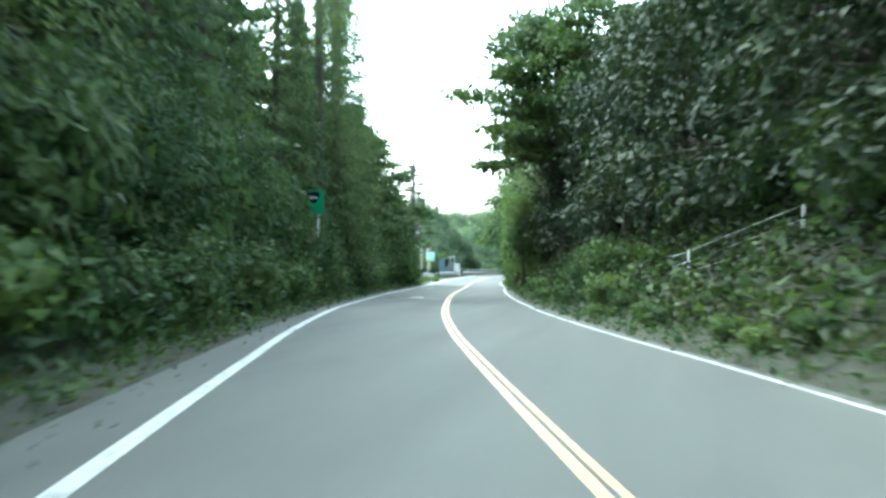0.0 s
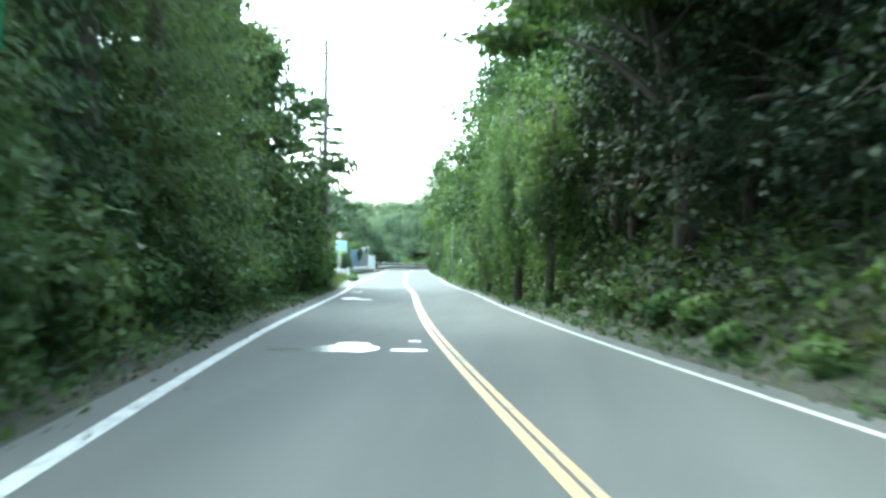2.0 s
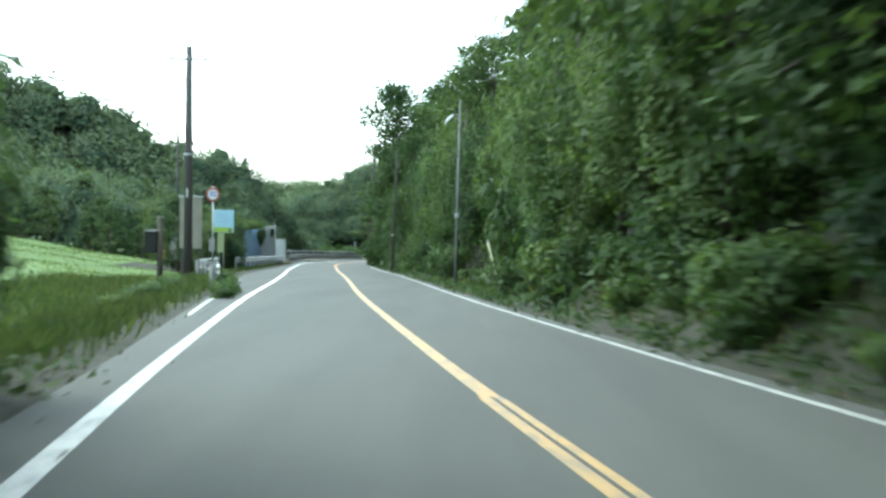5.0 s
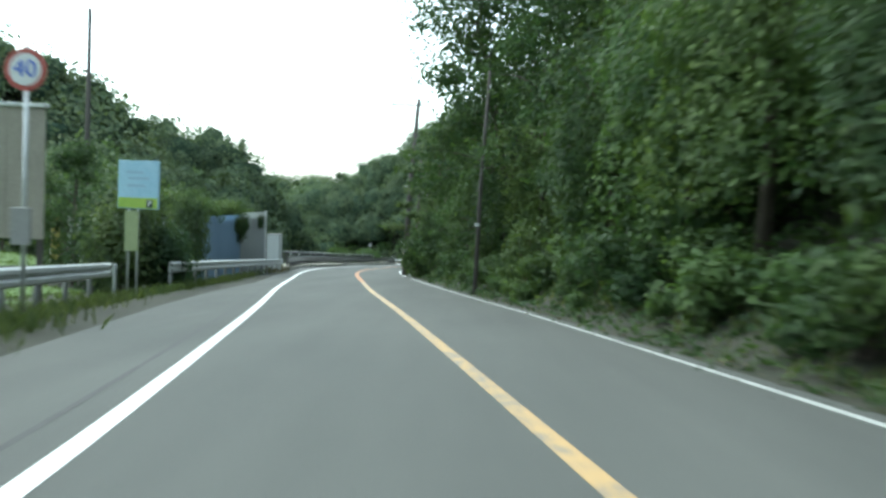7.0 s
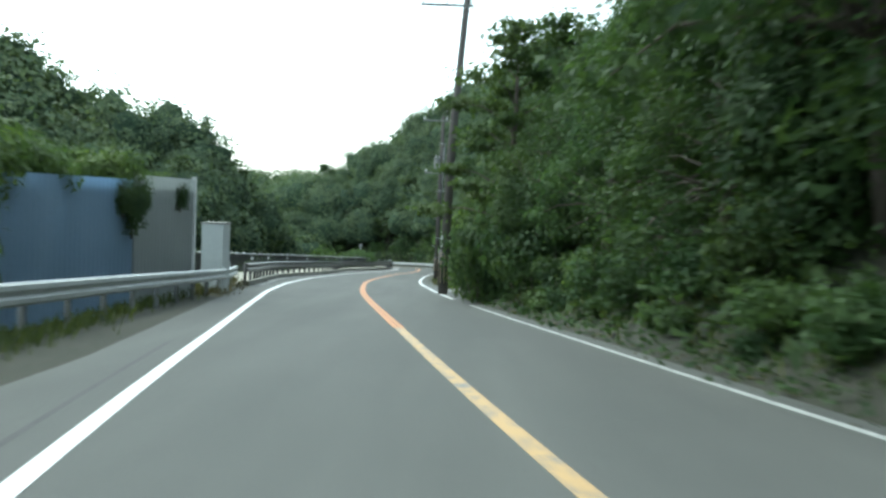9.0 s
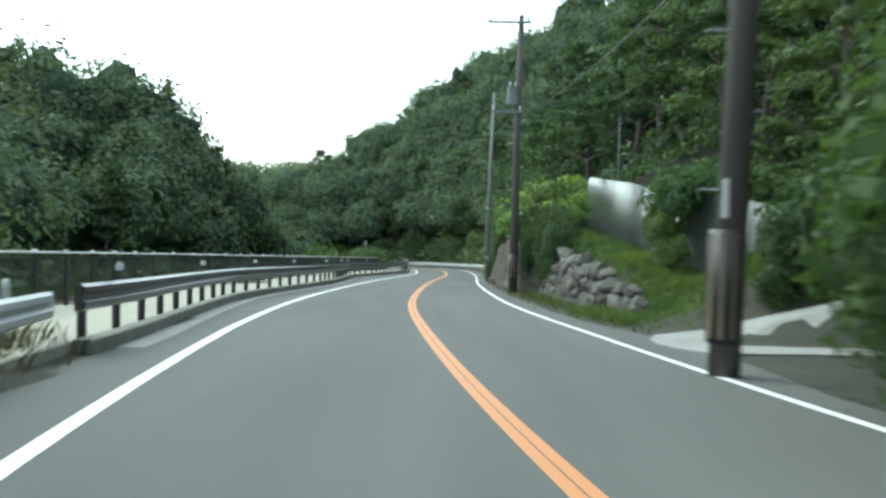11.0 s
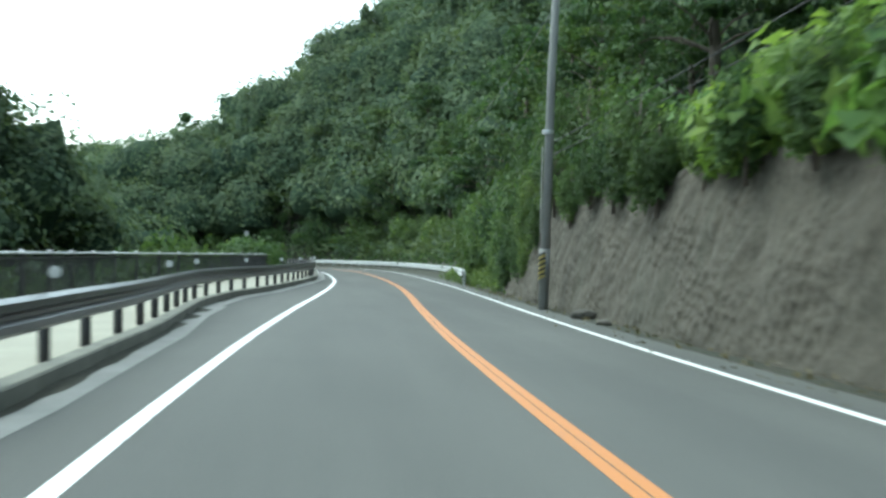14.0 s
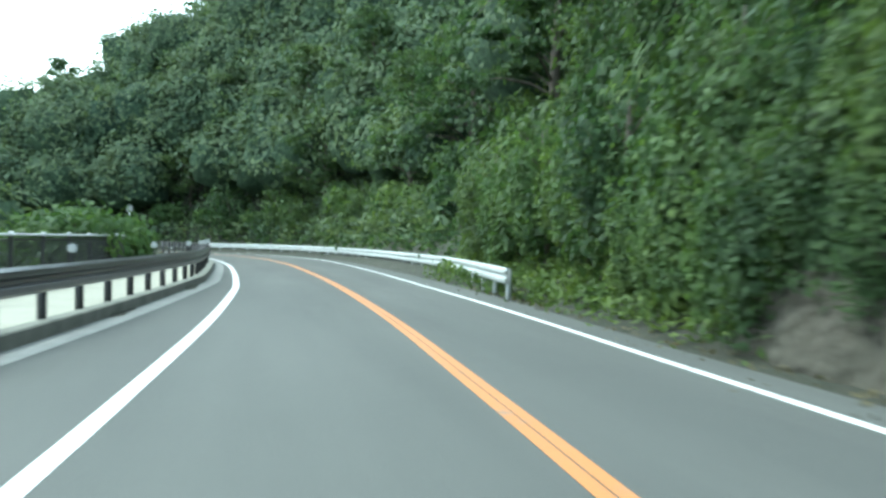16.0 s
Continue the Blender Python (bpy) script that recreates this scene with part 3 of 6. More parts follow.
def make_shrub(radius, tall, n, leaf, mat):
    bm = bmesh.new()
    for i in range(7):
        a = i * 2.4
        limb(bm, (0.1 * math.cos(a), 0.1 * math.sin(a), -0.2), (radius * 0.6 * math.cos(a), radius * 0.6 * math.sin(a), tall * RNG.uniform(0.45, 0.85)), 0.025, 0.008)
    lobes = [(Vector((math.cos(i * 2.4), math.sin(i * 2.4), 0)) * radius * 0.5 * RNG.uniform(0.5, 1.2) + Vector((0, 0, tall * RNG.uniform(0.2, 0.7)))) for i in range(9)]
    v_, f_, k = [], [], 0
    for c in lobes:
        q = n // 9
        p, u = ellipsoid_shell(q, (radius * 0.6, radius * 0.6, tall * 0.36), 0.5)
        p = p * RNG.uniform(0.75, 1.2, (q, 1)) + np.array(c)
        p[:, 2] = np.abs(p[:, 2])
        v, f = leaf_quads(p, u + np.array([0, 0, 0.5]) + RNG.normal(size=(q, 3)) * 0.4, leaf)
        v_.append(v)
        f_.append(f + k)
        k += len(v)
    return from_bm("stem", bm, M_BARK, True), mesh_from("foliage", np.concatenate(v_), np.concatenate(f_), mat)


def make_curtain(wide, tall, n, leaf, mat):
    """A tree smothered in creepers: a trunk with a tall uneven hanging mass of leaves."""
    bm = bmesh.new()
    tube(bm, [(0, 0, -0.4), (0.1, 0.1, tall * 0.5), (0, 0, tall * 0.9)], [0.16, 0.12, 0.04], 8)
    v_, f_, k = [], [], 0
    m = 16
    for i in range(m):
        a = i * 2.4
        r = wide * RNG.uniform(0.25, 0.6)
        topz = tall * RNG.uniform(0.55, 1.0)
        low = tall * RNG.uniform(0.0, 0.45)
        limb(bm, (0, 0, topz * 0.7), (r * math.cos(a), r * math.sin(a), topz * 0.95), 0.04, 0.012)
        q = n // m
        u = RNG.random(q)
        z = topz - (topz - low) * u ** 0.9
        ang = RNG.uniform(0, math.tau, q)
        wob = wide * (0.28 + 0.1 * np.sin(z * 2.1 + i)) * (1 - 0.35 * u)
        p = np.stack([r * math.cos(a) + wob * np.cos(ang), r * math.sin(a) + wob * np.sin(ang), z], 1) + RNG.normal(size=(q, 3)) * 0.09
        nrm = np.stack([np.cos(ang) + 0.5 * math.cos(a), np.sin(ang) + 0.5 * math.sin(a), np.full(q, 0.55)], 1) + RNG.normal(size=(q, 3)) * 0.4
        v, f = leaf_quads(p, nrm, leaf, 0.6, 0.4)
        v_.append(v)
        f_.append(f + k)
        k += len(v)
    return from_bm("trunk", bm, M_BARK, True), mesh_from("creeper", np.concatenate(v_), np.concatenate(f_), mat)


BROAD = [make_broad(10, 3.6, 26, 215, 0.145, L_BROAD, 0.2), make_broad(11, 3.3, 25, 215, 0.145, L_BROAD, 0.25, 0.3, (0.8, 0.3)),
         make_broad(9, 3.8, 26, 215, 0.145, L_BROAD, 0.15, 0.5)]
LEAFY = [make_broad(10.5, 3.8, 44, 260, 0.105, L_BROAD, 0.12, 0.55), make_broad(11, 3.4, 42, 260, 0.105, L_VINE, 0.12, 0.5, (0.6, 0.3)), make_broad(10, 3.9, 44, 260, 0.105, L_BROAD, 0.1, 0.5)]
OVERHANG = make_broad(11, 4.3, 60, 260, 0.12, L_BROAD, 0.06, 0.55, (-2.4, -0.3))
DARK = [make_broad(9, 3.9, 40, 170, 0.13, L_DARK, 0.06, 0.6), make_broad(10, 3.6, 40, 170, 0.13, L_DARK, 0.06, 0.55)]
REAR = [make_broad(11, 3.7, 24, 110, 0.25, L_BROAD, 0.25, 0.45), make_broad(12, 3.5, 24, 110, 0.25, L_BROAD, 0.3, 0.35, (0.6, -0.4))]
SPREAD = make_broad(12, 4.6, 34, 300, 0.14, L_BROAD, 0.4, 0.28, (-1.6, -0.5))
THIN = make_broad(12, 2.3, 30, 120, 0.13, L_BROAD, 0.25, 0.2)
CEDAR = [make_cedar(16, 2.6, 11500, 0.125, L_CEDAR), make_cedar(14, 2.4, 10000, 0.125, L_CEDAR)]
FINE_CEDAR = make_cedar(16, 2.6, 24000, 0.07, L_CEDAR)
CEDAR_REAR = make_cedar(16, 2.6, 3000, 0.42, L_CEDAR)
VINES = [make_curtain(2.8, 8.0, 12000, 0.074, L_VINE), make_curtain(2.4, 6.5, 10500, 0.074, L_VINE), make_curtain(2.8, 7.0, 10000, 0.08, L_BROAD)]
COLUMN = make_curtain(1.5, 7.6, 11000, 0.062, L_VINE)
SMALL_VINES = [make_curtain(2.4, 6.5, 3600, 0.15, L_VINE), make_curtain(2.8, 7.0, 3900, 0.15, L_BROAD)]
SHRUBS = [make_shrub(1.3, 1.9, 1200, 0.115, L_BROAD), make_shrub(1.2, 1.5, 1100, 0.11, L_VINE), make_shrub(1.5, 2.4, 1400, 0.12, L_BROAD)]
TUFT = [make_shrub(1.3, 1.9, 520, 0.2, L_BROAD), make_shrub(1.2, 1.5, 480, 0.19, L_VINE)]
BRIGHTS = [make_shrub(1.4, 1.9, 2300, 0.14, L_BRIGHT), make_shrub(1.6, 2.1, 2300, 0.14, L_VINE)]
BIG_LEAVES = [make_shrub(1.4, 1.9, 1300, 0.2, L_BRIGHT), make_shrub(1.5, 1.8, 1300, 0.19, L_BRIGHT)]
ROUND = make_shrub(1.5, 3.6, 5000, 0.09, L_CEDAR)


def plant(kind, meshes, x, y, label, category, group="", scale=1.0, h=None, turn_=None, tall=1.0):
    ob = thing(kind, label, category, group)
    z = height(x, y) if h is None else h
    a = RNG.uniform(0, math.tau) if turn_ is None else turn_
    ob.matrix_basis = Matrix.Translation(W(x, y, z)) @ Matrix.Rotation(a, 4, "Z") @ Matrix.Diagonal((scale, scale, scale * tall, 1))
    under(meshes[0].name.split(".")[0], meshes[0], ob)
    under(meshes[1].name.split(".")[0], meshes[1], ob)
    return ob


def spot(s, d):
    i = int(np.argmin(np.abs(STA - s)))
    return AX[i, 0] + RIGHT[i, 0] * d, AX[i, 1] + RIGHT[i, 1] * d


def plant_at(kind, meshes, s, d, *rest, **named):
    return plant(kind, meshes, *spot(s, d), *rest, **named)


T_BROAD = "tall dark green broadleaf tree on the wooded bank"
T_CEDAR = "tall dark green cedar tree standing in the wood"
T_VINE = "tree smothered in light green creepers beside the road"
T_SHRUB = "dense green shrub growing on the roadside bank"

# right bank, along the wooded stretch
for s in np.arange(-9, 154, 4.2):
    if 12 < s < 58 or 82 < s < 135:
        continue
    plant_at("broadleaf_tree", BROAD[RNG.integers(3)], s + RNG.normal() * 0.8, pave_r(s) + RNG.uniform(4.2, 6.0), T_BROAD, "tree", "trees of the wooded bank", scale=RNG.uniform(0.75, 1.0) * (0.6 if s > 134 else 1))
# leaves coloured near black to imitate the shaded hollow of the bank
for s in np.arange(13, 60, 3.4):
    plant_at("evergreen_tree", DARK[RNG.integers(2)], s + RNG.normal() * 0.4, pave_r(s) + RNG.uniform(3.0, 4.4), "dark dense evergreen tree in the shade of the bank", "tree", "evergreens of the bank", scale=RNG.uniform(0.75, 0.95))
for s in np.arange(-12, 158, 5.0):
    plant_at("broadleaf_tree", REAR[RNG.integers(2)], s + RNG.normal(), pave_r(s) + RNG.uniform(9.0, 12.0), T_BROAD, "tree", "trees of the wooded bank", scale=RNG.uniform(1.0, 1.3) * (0.62 if s > 134 else 1))
for s in np.arange(-8, 152, 1.9):
    if (s < 30 and RNG.random() < 0.35) or 12 < s < 23 or 95 < s < 107 or 33 < s < 57:
        continue
    plant_at("shrub", SHRUBS[RNG.integers(3)], s, pave_r(s) + RNG.uniform(1.0, 1.7), T_SHRUB, "shrub", "shrubs of the bank", scale=RNG.uniform(0.55, 0.85))
for s in np.arange(-8, 153, 3.0):
    if 33 < s < 57:
        continue
    plant_at("shrub", SHRUBS[RNG.integers(3)], s, pave_r(s) + RNG.uniform(2.6, 4.6), T_SHRUB, "shrub", "shrubs of the bank", scale=RNG.uniform(0.9, 1.4), tall=1.3)
for s in np.arange(-6, 153, 2.3):
    if 95 < s < 107:
        continue
    plant_at("shrub", TUFT[RNG.integers(2)], s + RNG.normal() * 0.5, pave_r(s) + RNG.uniform(0.55, 0.95), "low weedy shrub at the road's edge", "shrub", "verge shrubs", scale=RNG.uniform(0.22, 0.42))
plant_at("broadleaf_tree", SPREAD, 49.5, 6.3, "spreading broadleaf tree reaching out over the road", "tree", "trees of the wooded bank", scale=1.0, turn_=0.2)
plant_at("broadleaf_tree", SPREAD, 44, 7.5, "spreading broadleaf tree reaching out over the road", "tree", "trees of the wooded bank", scale=0.95, turn_=0.5)
plant("broadleaf_tree", OVERHANG, -14.9, 135.5, "broad dense tree leaning far out over the road", "tree", "trees of the wooded bank", turn_=0.0)
for s, d, k, sc in ((119.5, 8.0, 0, 0.95), (123.0, 7.8, 1, 0.95), (126.5, 7.4, 2, 1.0), (129.5, 6.6, 0, 0.95), (132.5, 6.2, 1, 0.95), (138.5, 5.4, 2, 0.62), (142.0, 5.8, 0, 0.6), (145.5, 5.4, 1, 0.55), (149.0, 5.8, 2, 0.55)):
    plant_at("broadleaf_tree", LEAFY[k], s, d, "full dense broadleaf tree leaning out over the road", "tree", "trees of the wooded bank", scale=sc)
for s, d, k, sc in ((84, 5.4, 1, 1.0), (87, 5.2, 0, 0.9), (93.5, 5.6, 0, 1.0), (97.5, 6.6, 1, 1.05), (101.5, 6.8, 0, 0.95), (105.5, 6.6, 1, 1.0), (112.5, 5.4, 0, 0.95), (116, 5.4, 1, 1.0),
                    (62, 5.2, 0, 0.95), (66.5, 4.6, 0, 1.0), (71, 5.3, 2, 1.0), (75.5, 5.0, 1, 1.0), (80, 5.6, 2, 1.05), (90, 5.6, 2, 0.95), (109, 5.8, 2, 0.9),
                    (121, 5.6, 2, 0.95), (128, 5.4, 1, 0.8), (136, 5.6, 2, 0.75), (147, 5.8, 2, 0.7), (152, 5.6, 2, 0.75), (154.5, 4.8, 1, 0.7)):
    plant_at("creeper_covered_tree", VINES[k], s, d, T_VINE, "tree", "creeper-covered trees", scale=sc)
for s, d, k, sc in ((59.0, 8.0, 0, 1.0), (66.0, 6.2, 1, 1.1), (70.5, 5.6, 0, 1.2), (74.0, 4.7, 1, 1.2), (78.5, 5.6, 2, 1.1), (83.0, 6.6, 0, 1.0)):
    plant_at("broadleaf_tree", LEAFY[k], s, d, "tall light green broadleaf tree overhanging the road's edge", "tree", "trees of the wooded bank", scale=sc)
for s, d, sc, tn in ((47.5, 5.6, 1.05, 0.1),):
    plant_at("broadleaf_tree", SPREAD, s, d, "spreading broadleaf tree reaching out over the road", "tree", "trees of the wooded bank", scale=sc, turn_=tn)
for x, y, sc, tl in ((-7.2, 60.2, 0.95, 1.05), (-6.2, 54.8, 0.9, 1.0), (-7.9, 64.5, 0.8, 0.95), (-8.7, 70.6, 0.8, 0.8)):
    plant("creeper_column", COLUMN, x, y, "slim trunk draped to the ground in bright green creepers", "tree", "creeper columns", scale=sc, tall=tl)
# left wood
for s in np.arange(-9, 47, 3.6):
    plant_at("cedar_tree", CEDAR[RNG.integers(2)], s + RNG.normal() * 0.5, -pave_l(s) - RNG.uniform(2.9, 4.2) - (1.6 if 28 < s < 37 else 0), T_CEDAR, "tree", "cedars of the wood", scale=RNG.uniform(0.85, 1.05))
for s in np.arange(-12, 70, 4.5):
    plant_at("broadleaf_tree", REAR[RNG.integers(2)], s + RNG.normal() * 0.5, -pave_l(s) - RNG.uniform(4.5, 7.0), T_BROAD, "tree", "trees of the left wood", scale=RNG.uniform(0.75, 1.0))
for s, d in ((43.5, 2.3), (47.0, 2.0), (50.0, 2.8)):
    plant_at("cedar_tree", FINE_CEDAR, s, -pave_l(s) - d, T_CEDAR, "tree", "cedars of the wood", scale=1.2)
for s, d, sc in ((61.0, 3.4, 1.0), (65.0, 3.0, 1.05), (69.0, 3.6, 1.0), (72.5, 4.2, 0.85)):
    plant_at("broadleaf_tree", BROAD[int(s) % 3], s, -pave_l(s) - d, T_BROAD, "tree", "trees of the left wood", scale=sc)
for s in np.arange(-10, 50, 5.0):
    plant_at("cedar_tree", CEDAR_REAR, s, -pave_l(s) - RNG.uniform(7.5, 10), T_CEDAR, "tree", "cedars of the wood", scale=RNG.uniform(0.9, 1.15))
for s in np.arange(-8, 74, 2.0):
    plant_at("shrub", SHRUBS[RNG.integers(3)], s, -pave_l(s) - RNG.uniform(1.2, 1.8), T_SHRUB, "shrub", "shrubs of the left wood", scale=RNG.uniform(0.7, 1.0))
for s in np.arange(-8, 73, 2.6):
    if 31 < s < 37:
        continue
    plant_at("shrub", SHRUBS[RNG.integers(3)], s, -pave_l(s) - RNG.uniform(2.2, 3.4), T_SHRUB, "shrub", "shrubs of the left wood", scale=RNG.uniform(1.0, 1.5), tall=1.5)
plant_at("thin_tree", THIN, 75.2, -pave_l(75.2) - 0.9, "slim tree with a bare trunk and sparse layered boughs", "tree", scale=0.8)
plant_at("thin_tree", THIN, 64, -pave_l(64) - 2.6, "slim tree with a bare trunk and sparse layered boughs", "tree", scale=0.8)
for s, sc in ((66, 0.9), (69.5, 1.0), (73, 0.8), (75.5, 0.6)):
    plant_at("shrub", BRIGHTS[1], s, -pave_l(s) - 1.3, "bright green leafy bush at the wood's edge", "shrub", "bright bushes", scale=sc)

for s, k, sc in ((14, 2, 0.6), (18, 2, 0.7), (22, 2, 0.62), (26, 2, 0.7), (29.5, 2, 0.62), (33.2, 2, 0.52), (37.5, 2, 0.6)):
    plant_at("leafy_tree", VINES[k], s, -pave_l(s) - 2.3, "low leafy tree in front of the cedars", "tree", "low trees of the left wood", scale=sc)
for x, y, sc in ((-17.7, 165.7, 0.5), (-17.2, 165.3, 0.55), (-16.5, 165.4, 0.7), (-17.0, 166.3, 0.6), (-18.0, 165.2, 0.35), (-15.6, 165.6, 1.1), (-14.2, 164.3, 1.3), (-15.0, 167.4, 1.2), (-16.4, 164.6, 0.7), (-14.0, 168.6, 1.4)):
    plant("shrub", SHRUBS[0], x, y, "dense green shrub beside the driveway", "shrub", "shrubs by the driveway", scale=sc, tall=1.4)
for x, y, sc, tl in ((-19.75, 152.6, 0.8, 1.5), (-19.7, 154.6, 0.75, 1.5), (-19.75, 156.3, 0.6, 1.4), (-18.6, 150.2, 0.95, 1.5)):
    plant("shrub", SHRUBS[2], x, y, "dense green shrub leaning over the road's edge", "shrub", "shrubs by the driveway", scale=sc, tall=tl)
for x, y, sc in ((-18.3, 149.5, 0.62), (-18.7, 154.4, 0.66)):
    plant("leafy_tree", VINES[2], x, y, "leafy tree hanging over the road's edge by the driveway", "tree", "trees by the driveway", scale=sc)
plant("leafy_tree", VINES[2], -14.6, 166.4, "leafy tree behind the driveway", "tree", scale=0.6)
plant("leafy_tree", SMALL_VINES[1], -11.75, 34.2, "low leafy tree in front of the route sign", "tree", "low trees of the left wood", scale=0.45)
for s, e, sc in ((67.5, 1.6, 0.62), (70.0, 1.5, 0.6), (72.6, 1.5, 0.55), (74.8, 1.1, 0.52), (76.8, 1.0, 0.46)):
    plant_at("leafy_tree", SMALL_VINES[0], s, -pave_l(s) - e, "bright leafy tree at the wood's edge", "tree", "bright bushes", scale=sc)
# right side past the driveway: trees by the pole, bushes over the bank and the wall
for x, y, k, sc in ((-17.2, 155.2, 0, 0.8), (-16.0, 158.5, 2, 0.85), (-18.9, 153.0, 1, 0.8)):
    plant("broadleaf_tree", BROAD[k], x, y, T_BROAD, "tree", "trees by the driveway", scale=sc)
for x, y, sc in ((-18.8, 156.3, 1.2), (-18.2, 158.8, 1.0), (-17.3, 161.2, 1.1)):
    plant("shrub", SHRUBS[2], x, y, T_SHRUB, "shrub", "shrubs by the driveway", scale=sc, tall=1.3)
for s, e, h, sc in ((183.2, 1.5, 0.2, 0.26), (184.2, 1.5, 0.5, 0.28), (185.1, 1.3, 0.9, 0.26), (186.0, 1.1, 1.3, 0.24)):
    x, y = spot(s, pave_r(s) + e)
    plant("leafy_bush", SMALL_VINES[1], x, y, "dark leafy bush hanging down beside the stone wall", "shrub", "bushes between the walls", scale=sc, h=h)
for x, y, k, sc in ((-19.0, 188.2, 1, 1.0), (-18.2, 190.5, 0, 0.95), (-18.8, 192.5, 0, 0.9), (-18.6, 195.0, 0, 1.0), (-18.2, 197.6, 0, 0.95), (-18.5, 200.0, 1, 0.9),
                    (-18.0, 202.2, 0, 0.9), (-17.6, 205.5, 1, 1.1)):
    plant("bush", BRIGHTS[k], x, y, "bright green leafy bush hanging over the wall", "shrub", "bushes above the wall", scale=sc)
for x, y, h, k, sc in ((-19.8, 195.6, 2.6, 0, 0.9), (-19.6, 193.2, 2.6, 1, 1.0), (-19.9, 190.8, 2.35, 0, 0.95), (-20.0, 188.4, 2.2, 1, 0.8), (-19.0, 197.8, 2.9, 1, 0.85), (-18.8, 191.9, 3.4, 0, 1.0), (-18.6, 186.6, 2.6, 1, 0.8)):
    plant("bush", BIG_LEAVES[k], x, y, "large-leaved bright green bush leaning out over the wall", "shrub", "large-leaved bushes", scale=sc, h=h)
for x, y, sc in ((-19.6, 181.9, 0.34), (-19.5, 183.6, 0.36), (-19.6, 185.2, 0.4), (-19.6, 187.0, 0.42), (-19.4, 188.6, 0.45)):
    plant("leafy_bush", SMALL_VINES[1], x, y, "dark leafy bush hanging down beside the stone wall", "shrub", "bushes between the walls", scale=sc)
for s in np.arange(211.5, 218, 0.9):
    plant_at("creeper_clump", SMALL_VINES[RNG.integers(2)], s, pave_r(s) + RNG.uniform(0.6, 0.85), "dense creeper covering the bank at the road's edge", "creeper", "creepers on the bank", scale=RNG.uniform(0.24, 0.34) * (0.8 if s < 213 else 1.1), h=0.5 if s < 214 else 0.1)
for s in np.arange(213.5, 232.5, 1.25):
    plant_at("creeper_clump", SMALL_VINES[RNG.integers(2)], s, pave_r(s) + RNG.uniform(1.0, 1.5), "dense creeper covering the bank at the road's edge", "creeper", "creepers on the bank", scale=RNG.uniform(0.4, 0.55))
for s in np.arange(210.2, 216.5, 0.95):
    x, y = spot(s, pave_r(s) + 1.2 + RNG.uniform(-0.15, 0.2))
    plant("hanging_creeper", SMALL_VINES[RNG.integers(2)], x, y, "leafy creeper hanging over the top of the concrete wall", "creeper", "creepers on the wall", scale=RNG.uniform(0.26, 0.36), h=1.9 + RNG.uniform(-0.3, 0.3))
for s in np.arange(185.4, 217, 1.9):
    x, y = spot(s, pave_r(s) + 0.8 + RNG.uniform(-0.1, 0.15))
    plant("hanging_creeper", SMALL_VINES[RNG.integers(2)], x, y, "leafy creeper hanging over the top of the concrete wall", "creeper", "creepers on the wall", scale=RNG.uniform(0.22, 0.32), h=(min(2.3, 0.6 * (s - 184)) if s < 208 else max(1.0, 2.3 - 0.35 * (s - 208))) + RNG.uniform(-0.2, 0.3))
for x, y, k, sc in ((-17.9, 173.7, 1, 0.55), (-17.95, 172.4, 1, 0.5), (-17.0, 170.4, 1, 0.5)):
    plant("bush", BRIGHTS[k], x + 0.25, y, "green creeper bush climbing over the metal fence", "shrub", "creepers on the fence", scale=sc, tall=1.3, h=2.5)
for x, y, sc, h in ((-18.15, 172.9, 0.34, 1.7), (-18.15, 172.1, 0.28, 1.2), (-18.1, 174.0, 0.26, 2.1)):
    plant("bush", BRIGHTS[1], x, y, "green creeper bush climbing over the metal fence", "shrub", "creepers on the fence", scale=sc, tall=1.4, h=h)
for s, d, k in ((159, 13.0, 0), (163, 15.5, 1), (167, 12.5, 2), (171, 14.5, 0), (175, 12.8, 1), (179, 15.0, 2), (183, 12.6, 0), (187, 14.8, 1), (166, 19.5, 2), (174, 20.0, 0), (182, 19.5, 1), (190, 19.0, 2)):
    plant_at("broadleaf_tree", BROAD[k], s, d, T_BROAD, "tree", "trees behind the fence", scale=0.9)
for s in np.arange(188, 222, 4.0):
    plant_at("broadleaf_tree", BROAD[RNG.integers(3)], s, pave_r(s) + RNG.uniform(6.5, 9), T_BROAD, "tree", "trees above the wall", scale=RNG.uniform(0.7, 0.95))
for s in np.arange(212, 228, 1.4):
    plant_at("shrub", SHRUBS[RNG.integers(3)], s, pave_r(s) + RNG.uniform(1.4, 2.0), T_SHRUB, "shrub", "shrubs past the wall", scale=RNG.uniform(0.7, 1.0))
    plant_at("shrub", SHRUBS[RNG.integers(3)], s, pave_r(s) + RNG.uniform(2.8, 4.0), T_SHRUB, "shrub", "shrubs past the wall", scale=RNG.uniform(1.0, 1.5), tall=1.4)
for s in (216, 219.5, 223, 226):
    plant_at("creeper_covered_tree", VINES[2 if s != 219.5 else 1], s, pave_r(s) + 3.6, T_VINE, "tree", "creeper-covered trees", scale=0.85)
for s in np.arange(226, 300, 3.6):
    plant_at("broadleaf_tree", BROAD[RNG.integers(3)], s, pave_r(s) + RNG.uniform(4.5, 7.5), T_BROAD, "tree", "trees round the bend", scale=RNG.uniform(0.8, 1.1) * (0.65 if s > 284 else 1))
for s in np.arange(228, 300, 3.0):
    plant_at("shrub", SHRUBS[RNG.integers(3)], s, pave_r(s) + RNG.uniform(2.6, 4.4), T_SHRUB, "shrub", "shrubs round the bend", scale=RNG.uniform(1.0, 1.6), tall=1.2)
